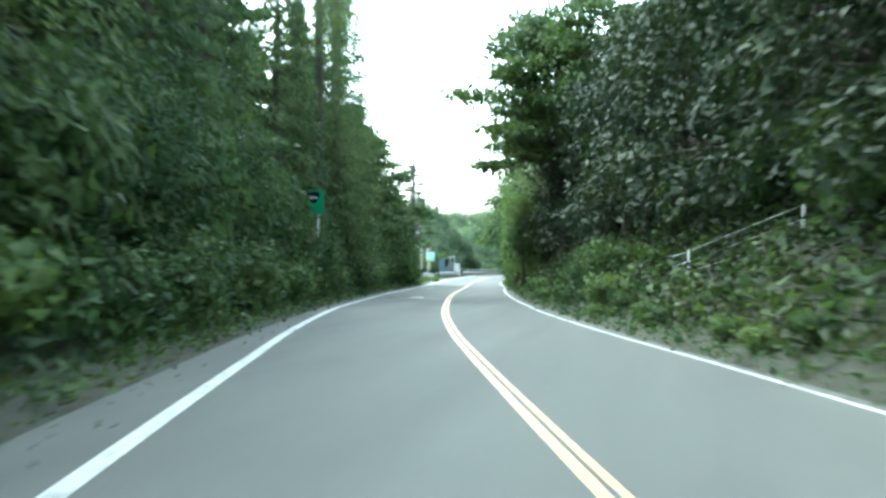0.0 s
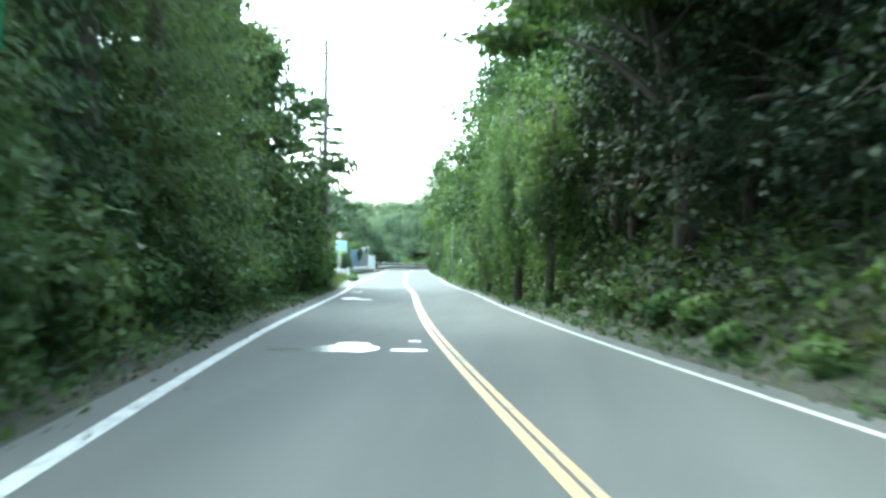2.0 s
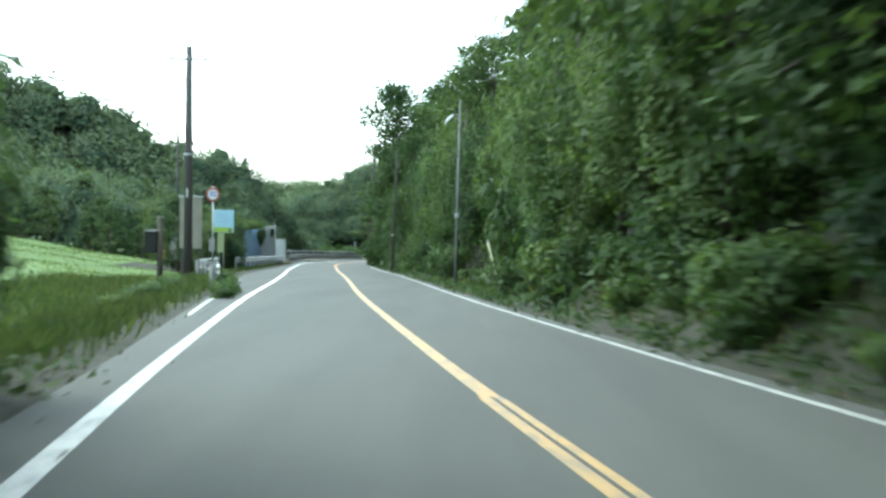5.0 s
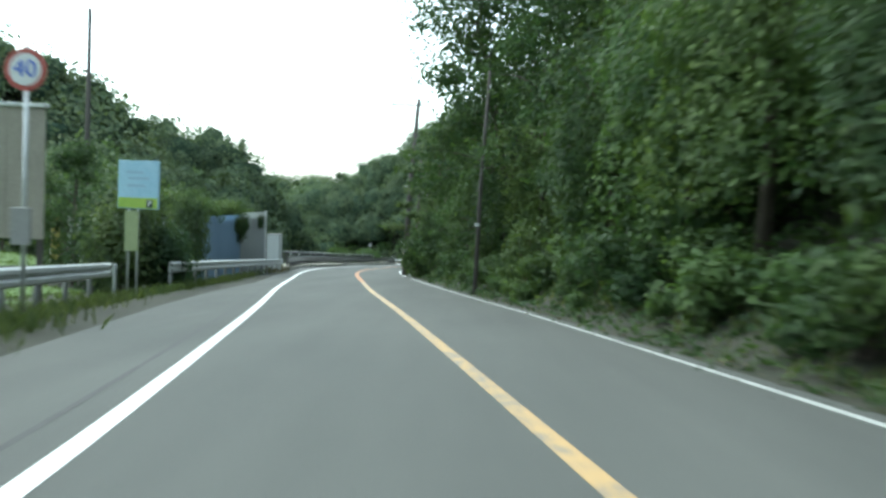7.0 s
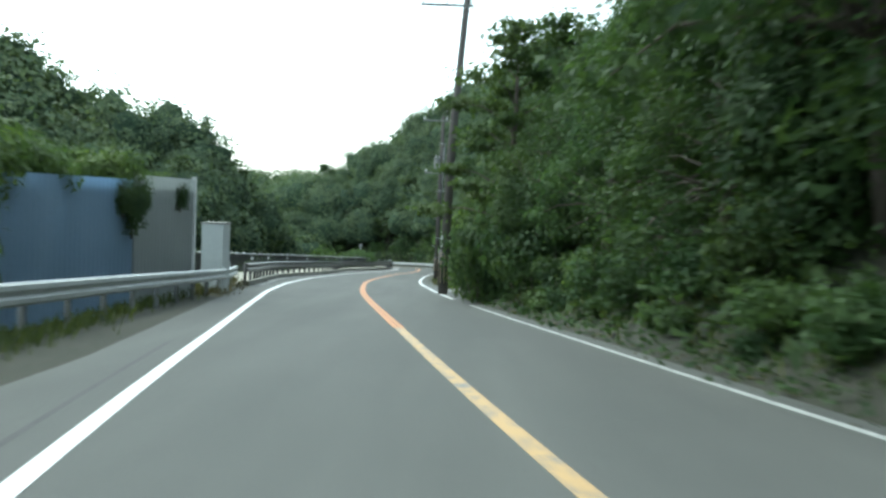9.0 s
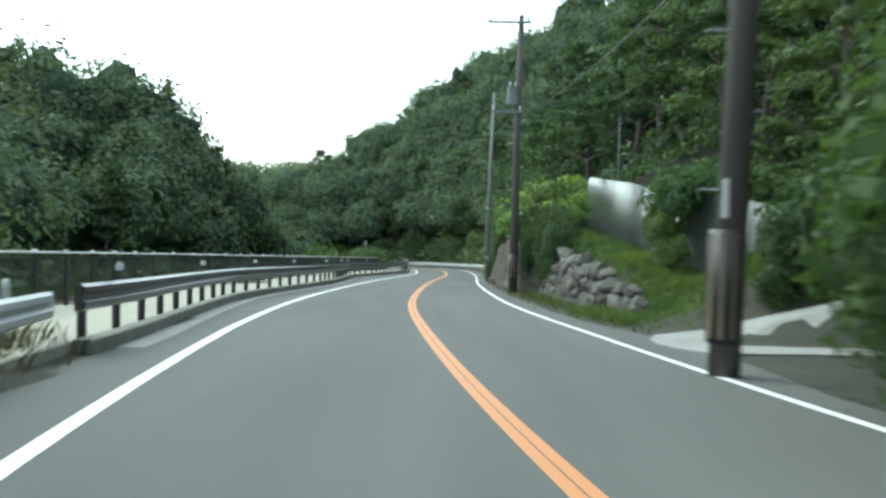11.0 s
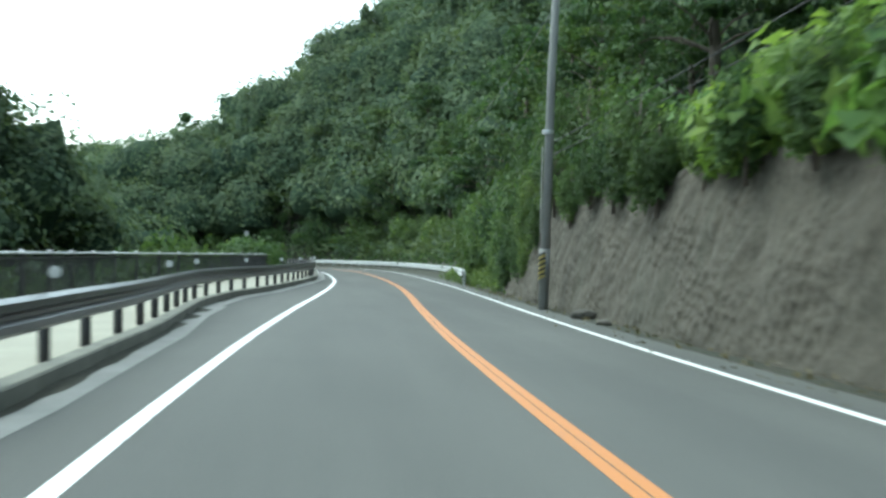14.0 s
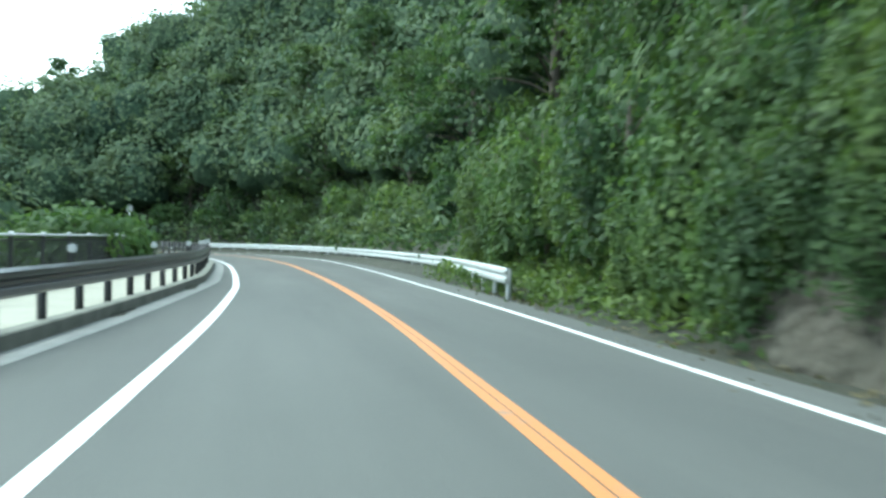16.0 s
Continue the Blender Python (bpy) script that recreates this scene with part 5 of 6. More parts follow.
def guardrail(label, ctrl, h, post_step, beam_mat, post_mat, face, post_r, group, base=0.0, cap_start=True):
    """A W-beam rail on posts along x, y points; face 1 looks to the right of the way, -1 to the left."""
    path = smooth_path(ctrl, post_step / 4)
    origin = W(*path[0], 0)
    ob = thing("guardrail", label, "guardrail", group, at=origin)
    pts = [W(x, y, h) - origin for x, y in path]
    bm = bmesh.new()
    sweep(bm, pts, [(a * face, b) for a, b in (W_BEAM + W_BACK)])
    part("beam", bm, beam_mat, ob)
    bm = bmesh.new()
    cylinder(bm, (0, 0, -0.45), (0, 0, h - base + 0.1), post_r, sides=10)
    bmesh.ops.create_uvsphere(bm, u_segments=10, v_segments=4, radius=post_r * 1.03, matrix=Matrix.Translation((0, 0, h - base + 0.1)))
    post_me = from_bm("post", bm, post_mat, True)
    bm = bmesh.new()
    box(bm, (-0.05, -0.05, -0.09), (0.05, 0.05, 0.09), 0.01)
    block_me = from_bm("spacer", bm, post_mat)
    for i in range(1, len(path) - 1, 4):
        t = Vector(pts[min(i + 1, len(pts) - 1)]) - Vector(pts[i - 1])
        side = Vector((t.y, -t.x, 0)).normalized() * face
        p = under("post", post_me, ob)
        p.location = W(*path[i], base) - origin - side * (post_r + 0.05)
        s = under("spacer", block_me, p)
        s.location = Vector((0, 0, h - base)) + side * (post_r * 0.7)
    for end in ((0, 1), (-1, -2)) if cap_start else ():
        bm = bmesh.new()
        a, b = Vector(pts[end[0]]), Vector(pts[end[1]])
        t = (a - b).normalized()
        side = Vector((t.y, -t.x, 0))
        curl = [a - t * 0.05 + (t * 0.32 * math.sin(u) - side * face * (0.0 if end[0] == 0 else 0) + Vector((0, 0, 0))) for u in np.linspace(0, math.pi / 2, 6)]
        n = len(curl)
        rows_ = []
        for q, u in zip(curl, np.linspace(0, 1, n)):
            rows_.append([bm.verts.new(q + Vector((0, 0, z * (1 - 0.12 * u)))) for z in (-0.175, 0.175)])
        for r0, r1 in zip(rows_, rows_[1:]):
            bm.faces.new((r0[0], r0[1], r1[1], r1[0]))
        bmesh.ops.solidify(bm, geom=bm.faces[:], thickness=0.02)
        part("end_sleeve", bm, beam_mat, ob)
    return ob, path


guardrail("weathered white steel guardrail curving along the lay-by", [(-20.0, 95.0), (-20.8, 98.7), (-21.8, 102.4), (-23.3, 107.0), (-24.7, 111.6), (-26.0, 120.4)],
          0.6, 2.0, M_WPAINT, M_POLE_GREY, 1, 0.057, "white guardrails")
guardrail("weathered white steel guardrail beside the grass verge", [(-26.1, 125.6), (-26.5, 130.5), (-27.1, 140), (-27.55, 149), (-27.95, 154), (-28.98, 160.2)],
          0.6, 2.0, M_WPAINT, M_POLE_GREY, 1, 0.057, "white guardrails")
outer = [tuple(spot(s, float(np.interp(s, [223, 234], [2.85, pave_r(234) + 0.75]) if s < 234 else pave_r(s) + 0.75))) for s in np.arange(223.5, 330, 4)]
guardrail("white steel guardrail round the outside of the bend", outer, 0.52, 2.0, M_WPAINT, M_GALV, -1, 0.057, "white guardrails")
inner = [tuple(spot(s, -float(pave_l(s)) - 0.12)) for s in np.arange(160.5, 243, 3)]
guardrail("dark brown steel guardrail on the kerb beside the footway", inner, 0.71, 1.68, M_BROWN, M_BLACK, 1, 0.06, "dark guardrails", base=0.19)
inner2 = [tuple(spot(s, -float(pave_l(s)) - 0.12)) for s in np.arange(243.5, 300, 3)]
guardrail("dark brown steel guardrail round the inside of the bend", inner2, 0.71, 1.68, M_BROWN, M_BLACK, 1, 0.06, "dark guardrails", base=0.19)


def delineators():
    """Round white reflectors on short stems over the dark rail."""
    bm = bmesh.new()
    cylinder(bm, (0, 0.0, -0.22), (0, 0, 0.0), 0.012, sides=8)
    stem = from_bm("stem", bm, M_BLACK)
    bm = bmesh.new()
    cylinder(bm, (0, -0.012, 0.05), (0, 0.012, 0.05), 0.05, sides=20)
    disc = from_bm("reflector", bm, M_GALV)
    bm = bmesh.new()
    tube(bm, [(0.057 * math.cos(a), 0, 0.05 + 0.057 * math.sin(a)) for a in np.linspace(0, math.tau, 21)], 0.009, 6)
    rim = from_bm("rim", bm, M_GALV)
    for s in (162.5, 170.0, 177.7, 184.3, 192.5, 200.5, 205.5, 212, 218.5, 224.5, 229.5, 233.5, 236.5, 239, 241, 243):
        x, y = spot(s, -float(pave_l(s)) - 0.17)
        ob = thing("delineator", "round white reflector on a short stem over the rail", "reflector", "delineators", at=W(x, y, 1.02))
        for n, me in (("stem", stem), ("reflector", disc), ("rim", rim)):
            under(n, me, ob)


delineators()


def railing():
    """Black footway railing of upright bars in panels, with a pale handrail."""
    path = smooth_path([tuple(spot(s, -float(pave_l(s)) - 2.55)) for s in np.arange(156.5, 240, 4)], 2.0)
    origin = W(*path[0], 0)
    ob = thing("footway_railing", "black metal railing of upright bars along the footway", "railing", at=origin)
    bm = bmesh.new()
    for i in range(15):
        x = 0.065 + i * 0.133
        box(bm, (x - 0.009, -0.009, 0.10), (x + 0.009, 0.009, 0.98))
    for z in (0.10, 0.98):
        box(bm, (0.0, -0.015, z - 0.02), (2.0, 0.015, z + 0.02))
    panel = from_bm("panel", bm, M_BLACK)
    bm = bmesh.new()
    for z in (0.10, 0.98):
        box(bm, (0.0, -0.015, z - 0.02), (2.0, 0.015, z + 0.02))
    frame_me = from_bm("panel_frame", bm, M_BLACK)
    bm = bmesh.new()
    box(bm, (-0.009, -0.009, 0.10), (0.009, 0.009, 0.98))
    bar = from_bm("bar", bm, M_BLACK)
    bm = bmesh.new()
    box(bm, (-0.035, -0.035, -0.3), (0.035, 0.035, 1.05), 0.006)
    post = from_bm("post", bm, M_BLACK)
    bm = bmesh.new()
    box(bm, (-0.04, -0.04, 1.1), (0.04, 0.04, 1.13), 0.006)
    cap = from_bm("post_cap", bm, M_SIGNWHITE)
    for i, (a, b) in enumerate(zip(path, path[1:])):
        pa, pb = W(*a, 0.17) - origin, W(*b, 0.17) - origin
        m = Matrix.Translation(pa) @ (pb - pa).to_track_quat("X", "Z").to_matrix().to_4x4()
        if i < 20:
            fr = under("panel_frame", frame_me, ob)
            fr.matrix_basis = m
            for j in range(15):
                under("bar", bar, fr).location = (0.065 + j * 0.133, 0, 0)
        else:
            tagged(under("panel", panel, ob), kind="stuff").matrix_basis = m
        under("post", post, ob).location = pa
        under("post_cap", cap, ob).location = pa
    bm = bmesh.new()
    sweep(bm, [W(x, y, 0.17 + 1.07) - origin for x, y in path], [(-0.03, -0.02), (-0.03, 0.015), (0, 0.025), (0.03, 0.015), (0.03, -0.02)])
    part("handrail", bm, M_GALV, ob, "pale steel handrail")


railing()


def corrugated_fence():
    a, b = Vector((-17.5, 166.6)), Vector((-18.25, 186.4))
    n = 25
    origin = W(a.x, a.y, 0.4)
    ob = thing("corrugated_fence", "tall weathered zinc corrugated sheet fence above the grass bank", "fence", at=origin)
    wide = (b - a).length / n
    bm = bmesh.new()
    prof = []
    q = wide / 2
    for x in (0.0, q):
        prof += [(x, 0.0), (x + q * 0.6, 0.0), (x + q * 0.62, -0.13), (x + q * 0.985, -0.13)]
    prof.append((wide, 0.0))
    rise = (2.25 / n - wide * SIN) / wide
    lo = [bm.verts.new((x, y, -0.25 + x * rise)) for x, y in prof]
    hi = [bm.verts.new((x, y, 2.3 + x * rise)) for x, y in prof]
    for i in range(len(prof) - 1):
        bm.faces.new((lo[i], lo[i + 1], hi[i + 1], hi[i]))
    bmesh.ops.solidify(bm, geom=bm.faces[:], thickness=0.006)
    panel = from_bm("panel", bm, M_CORR)
    bm = bmesh.new()
    cylinder(bm, (0, -0.18, -0.8), (0, -0.18, 2.0), 0.025, sides=8)
    post = from_bm("post", bm, M_GALV)
    for i in range(n):
        p = a.lerp(b, i / n)
        q = a.lerp(b, (i + 1) / n)
        h = 0.15 + 2.25 * i / n + 0.008 * math.sin(i * 1.7)
        m = Matrix.Translation(W(p.x, p.y, h) - origin) @ Matrix.Rotation(math.atan2((q - p).y, (q - p).x), 4, "Z") @ Matrix.Rotation(radians(6.8 + 0.06 * math.sin(i * 2.1)), 4, "X")
        pn = under("panel", panel, ob)
        pn.matrix_basis = m
        if i % 2 == 0:
            under("post", post, ob).matrix_basis = m
    for z in (0.5, 1.6):
        bm = bmesh.new()
        cylinder(bm, W(a.x + 0.19 + z * 0.123, a.y, 0.15 + z) - origin, W(b.x + 0.19 + z * 0.123, b.y, 2.4 + z) - origin, 0.022, sides=8)
        part("rail", bm, M_GALV, ob)


corrugated_fence()


# ---- poles and wires ----
def utility_pole(label, x, y, tall, r0, mat, arms=(), band=None, extra=(), lean=(0, 0), group="utility poles"):
    ob = thing("utility_pole", label, "utility pole", group, at=on_land(x, y))
    bm = bmesh.new()
    tube(bm, [(0, 0, -0.6), (lean[0] * 0.25, lean[1] * 0.25, tall * 0.5), (lean[0], lean[1], tall)], [r0, r0 * 0.82, r0 * 0.62], 20)
    part("shaft", bm, mat, ob, smooth=True)
    bm = bmesh.new()
    cylinder(bm, (lean[0], lean[1], tall), (lean[0], lean[1], tall + 0.7), 0.012, sides=6)
    part("lightning_rod", bm, M_BLACK, ob)
    for i in range(6 if r0 > 0.13 else 0):
        z = 2.2 + i * 0.9
        bm = bmesh.new()
        sx = 1 if i % 2 else -1
        cylinder(bm, (0, 0, z), (sx * (r0 + 0.14), 0, z), 0.011, sides=6)
        part("step_bolt", bm, M_GALV, ob)
    for z, left, right in arms:
        bm = bmesh.new()
        box(bm, (lean[0] - left, -0.14 + lean[1], z - 0.05), (lean[0] + right, -0.05 + lean[1], z + 0.05), 0.008)
        arm = part("crossarm", bm, M_POLE_GREY, ob)
        k = max(2, int((left + right) / 0.55))
        for j in range(k):
            xx = lean[0] - left + 0.1 + j * (left + right - 0.2) / (k - 1)
            bm = bmesh.new()
            for zz, rr in ((0.05, 0.02), (0.10, 0.05), (0.14, 0.03), (0.18, 0.05), (0.22, 0.025)):
                cylinder(bm, (xx, lean[1] - 0.1, z + zz - 0.02), (xx, lean[1] - 0.1, z + zz + 0.02), rr, sides=10)
            part("insulator", bm, M_SIGNWHITE, arm)
    if band:
        z0, z1, m1, slanted = band
        bm = bmesh.new()
        cylinder(bm, (0, 0, z0), (0, 0, z1), r0 * 1.02 + 0.012, sides=24)
        sl = part("guard_sleeve", bm, M_POLE_GREY if slanted else M_BLACK, ob, smooth=True)
        for j in range(10 if slanted else 9):
            bm = bmesh.new()
            if slanted:
                zc = z0 + 0.04 + j * (z1 - z0 - 0.2) / 10
                pts = [(math.cos(u) * (r0 + 0.02), math.sin(u) * (r0 + 0.02), zc + 0.11 * (u + math.pi) / (0.5 * math.pi)) for u in np.linspace(-math.pi * 0.97, -math.pi * 0.52, 8)]
                vs = [(bm.verts.new(p), bm.verts.new((p[0], p[1], p[2] + (z1 - z0 - 0.2) / 10))) for p in pts]
                for (a, b), (c, d) in zip(vs, vs[1:]):
                    bm.faces.new((a, c, d, b))
                bmesh.ops.solidify(bm, geom=bm.faces[:], thickness=0.004)
            else:
                u = j * math.tau / 9
                c = Vector((math.cos(u), math.sin(u), 0)) * (r0 + 0.018)
                t = Vector((-math.sin(u), math.cos(u), 0)) * 0.03
                q = [bm.verts.new(c + t * sg + Vector((0, 0, zz))) for sg, zz in ((-1, z0 + 0.05), (1, z0 + 0.05), (1, z1 - 0.05), (-1, z1 - 0.05))]
                bm.faces.new(q)
                bmesh.ops.solidify(bm, geom=bm.faces[:], thickness=0.01)
            part("guard_strip", bm, M_BLACK if slanted and j % 2 else m1, sl)
    for kind_, z, dx, dy in extra:
        bm = bmesh.new()
        if kind_ == "transformer":
            cylinder(bm, (dx, dy, z - 0.32), (dx, dy, z + 0.32), 0.22, sides=18)
            cylinder(bm, (dx, dy, z + 0.32), (dx, dy, z + 0.36), 0.235, sides=18)
            t = part("transformer", bm, M_POLE_GREY, ob, "grey pole transformer")
            bm = bmesh.new()
            for q in (-0.1, 0.1):
                cylinder(bm, (dx + q, dy, z + 0.36), (dx + q, dy, z + 0.55), 0.03, sides=8)
            part("bushing", bm, M_SIGNWHITE, t)
        elif kind_ == "plate":
            box(bm, (dx - 0.03, dy - 0.012, z - 0.22), (dx + 0.03, dy + 0.012, z + 0.22), 0.004)
            part("plate", bm, M_SIGNWHITE, ob, "white number plate without legible writing")
        elif kind_ == "conduit":
            tube(bm, [(dx, dy, z - 1.1), (dx, dy, z + 1.0)], 0.016, 8)
            part("conduit", bm, M_POLE, ob, "thin pale cable pipe")
        elif kind_ == "clamp":
            cylinder(bm, (0, 0, z - 0.05), (0, 0, z + 0.05), r0 + 0.015, sides=20)
            part("clamp", bm, M_GALV, ob)
    return ob


M_TAN = plain("tan_plastic", (0.26, 0.21, 0.14), (0.36, 0.30, 0.21), 4, 40, 0.7, bump=0)
utility_pole("dark weathered utility pole among the roadside trees", -17.0, 130.0, 7.6, 0.085, M_POLE_DARK, (), None, (("clamp", 2.4, 0, 0),), lean=(0.2, 0))
utility_pole("dark utility pole with tan guard strips and a crossarm", -20.83, 159.0, 11.4, 0.19, M_POLE_DARK, ((11.0, 1.75, 0.25),), (0.45, 1.75, M_TAN, False), (("plate", 2.1, -0.1, -0.2),), lean=(0.5, 0))
utility_pole("dark utility pole with striped guard strips, crossarm and transformer", -21.05, 185.0, 10.7, 0.17, M_POLE_DARK, ((10.4, 1.3, 0.35), (7.0, 1.1, 0.1)), (0.55, 1.5, M_TAN, False), (("transformer", 7.6, -0.2, 0.0),), lean=(0.08, 0))
utility_pole("slim grey concrete utility pole with a yellow and black hatched plate", -20.93, 205.0, 11.2, 0.125, M_POLE_GREY, (), (0.68, 1.5, M_HATCHY, True), (("clamp", 4.35, 0, 0), ("conduit", 3.0, -0.13, -0.03)), lean=(0.2, 0))
utility_pole("tall dark utility pole at the grass field's edge", -25.73, 113.4, 11.0, 0.22, M_POLE_DARK, ((10.4, 0.9, 0.9),), None, (("clamp", 6, 0, 0), ("plate", 4.2, 0, -0.2)))
utility_pole("dark utility pole standing among the roadside trees", -17.0, 73.2, 12.3, 0.15, M_POLE_DARK, ((11.6, 0.7, 0.7),), None, (("clamp", 6, 0, 0),))
utility_pole("slim rusty utility pole behind the lay-by", -32.3, 135.0, 10.6, 0.12, M_POLE_DARK, (), None, ())
utility_pole("thin bare pole behind the metal fence", -16.6, 187.5, 3.0, 0.035, M_POLE_GREY, (), None, ())


def wires():
    runs = [((-16.6, 131.0, 8.6), (-20.6, 159.0, 10.4)), ((-22.1, 159.0, 10.7), (-21.9, 185.0, 10.5)), ((-20.6, 159, 10.7), (-20.8, 185.0, 10.5)),
            ((-20.6, 159, 5.3), (-20.8, 185.0, 7.0)), ((-20.8, 185.0, 8.2), (-20.55, 206.0, 7.8)), ((-21.9, 185.0, 10.5), (-21.2, 206.0, 7.8)),
            ((-20.6, 206.0, 4.2), (-13.5, 187.5, 9.5)), ((-20.55, 206.0, 3.9), (-13.0, 187.5, 9.2)), ((-20.8, 185, 10.4), (-4.0, 165.0, 20.0)),
            ((-20.55, 206.0, 7.7), (-17.5, 240.0, 9.0)), ((-25.73, 113.4, 10.4), (-32.3, 135, 10.2))]
    for a, b in runs:
        pa, pb = W(*a), W(*b)
        bm = bmesh.new()
        pts = [pa.lerp(pb, t) - pa - Vector((0, 0, 0.35 * math.sin(t * math.pi))) for t in np.linspace(0, 1, 13)]
        tube(bm, pts, 0.014, 5)
        ob = tagged(new("overhead_wire", from_bm("overhead_wire", bm, M_WIRE)), "thin black overhead wire strung between the poles", "wire", "overhead wires")
        ob.location = pa


wires()


def street_lamp():
    ob = thing("street_lamp", "slim grey street lamp pole with a small white lamp head", "street lamp", at=on_land(-13.25, 103.8))
    bm = bmesh.new()
    tube(bm, [(0, 0, -0.4), (0.02, 0, 3.5), (0.05, 0, 6.9)], [0.055, 0.048, 0.038], 14)
    part("shaft", bm, M_POLE_GREY, ob, smooth=True)
    bm = bmesh.new()
    tube(bm, [(0.04, 0, 6.1), (-0.1, -0.05, 6.35), (-0.25, -0.1, 6.3)], 0.018, 8)
    part("arm", bm, M_GALV, ob)
    bm = bmesh.new()
    tube(bm, [(-0.2, -0.1, 6.34), (-0.3, -0.12, 6.26), (-0.42, -0.15, 6.12), (-0.5, -0.17, 6.0)], [0.03, 0.06, 0.055, 0.025], 12)
    part("lamp_head", bm, M_SIGNWHITE, ob, "white glossy lamp head", True)
    bm = bmesh.new()
    cylinder(bm, (0.02, 0, 2.6), (0.02, 0, 2.75), 0.09, sides=12)
    part("clamp", bm, M_GALV, ob)


street_lamp()


def leaning_marker():
    ob = thing("snow_marker_post", "leaning pale yellow plastic marker post on the verge", "marker post", at=on_land(-11.75, 100.6))
    top = 1.7 - height(-11.75, 100.6)
    bm = bmesh.new()
    cylinder(bm, (0.08, 0, -0.3), (-0.48, 0, top), 0.03, sides=12)
    part("shaft", bm, M_CREAMSTICK, ob, smooth=True)
    bm = bmesh.new()
    cylinder(bm, (-0.475, 0, top - 0.02), (-0.488, 0, top + 0.03), 0.034, sides=12)
    part("cap", bm, M_SIGNWHITE, ob)


leaning_marker()


def white_marker(x, y, tall, label, group):
    ob = thing("marker_post", label, "marker post", group, at=on_land(x, y))
    bm = bmesh.new()
    tube(bm, [(0, 0, -0.3), (0, 0, tall - 0.04), (0, 0, tall)], [0.045, 0.045, 0.03], 12)
    part("shaft", bm, M_WPAINT, ob, smooth=True)
    bm = bmesh.new()
    cylinder(bm, (0, 0, tall * 0.78), (0, 0, tall * 0.88), 0.047, sides=12)
    part("band", bm, M_GALV, ob)


white_marker(-26.4, 121.8, 1.0, "white steel marker post beside the lay-by", "marker posts")
white_marker(-29.0, 158.9, 0.8, "white marker post at the guardrail's end", "marker posts")


def glyphs(text, size, depth=0.006):
    cu = bpy.data.curves.new("glyphs", "FONT")
    cu.body, cu.size, cu.extrude, cu.align_x, cu.align_y = text, size, depth, "CENTER", "CENTER"
    tmp = bpy.data.objects.new("glyphs", cu)
    scene.collection.objects.link(tmp)
    me = bpy.data.meshes.new_from_object(tmp.evaluated_get(bpy.context.evaluated_depsgraph_get()))
    bpy.data.objects.remove(tmp)
    return me


def lettering(text, size, mat, parent, at, stretch=1.0):
    me = glyphs(text, size)
    me.materials.clear()
    me.materials.append(mat)
    ob = under("lettering", me, parent)
    ob.matrix_basis = Matrix.Translation(at) @ Matrix.Rotation(radians(90), 4, "X") @ Matrix.Diagonal((stretch, 1, 1, 1))
    return ob


def speed_sign():
    ob = thing("speed_limit_sign", "round red-rimmed speed limit sign reading 40 on a grey post", "road sign", at=on_land(-24.12, 111.56))
    low = -height(-24.12, 111.56)
    c = low + 3.7
    bm = bmesh.new()
    tube(bm, [(0, 0, -0.4), (0, 0, c + 0.36)], 0.033, 12)
    part("post", bm, M_GALV, ob, smooth=True)
    bm = bmesh.new()
    cylinder(bm, (0, -0.055, c), (0, -0.04, c), 0.31, sides=40)
    part("rim", bm, M_RED, ob, "faded red rim")
    bm = bmesh.new()
    cylinder(bm, (0, -0.062, c), (0, -0.052, c), 0.235, sides=40)
    part("face", bm, M_SIGNWHITE, ob, "dull white face")
    lettering("40", 0.34, M_SIGNBLUE, ob, (0, -0.066, c))
    bm = bmesh.new()
    box(bm, (-0.15, -0.12, low + 1.15), (0.13, -0.035, low + 1.7), 0.012)
    part("control_box", bm, M_POLE, ob, "small grey metal box")
    for z in (-0.15, 0.15):
        bm = bmesh.new()
        box(bm, (-0.06, -0.045, c + z - 0.02), (0.06, 0.045, c + z + 0.02), 0.004)
        part("bracket", bm, M_GALV, ob)


speed_sign()


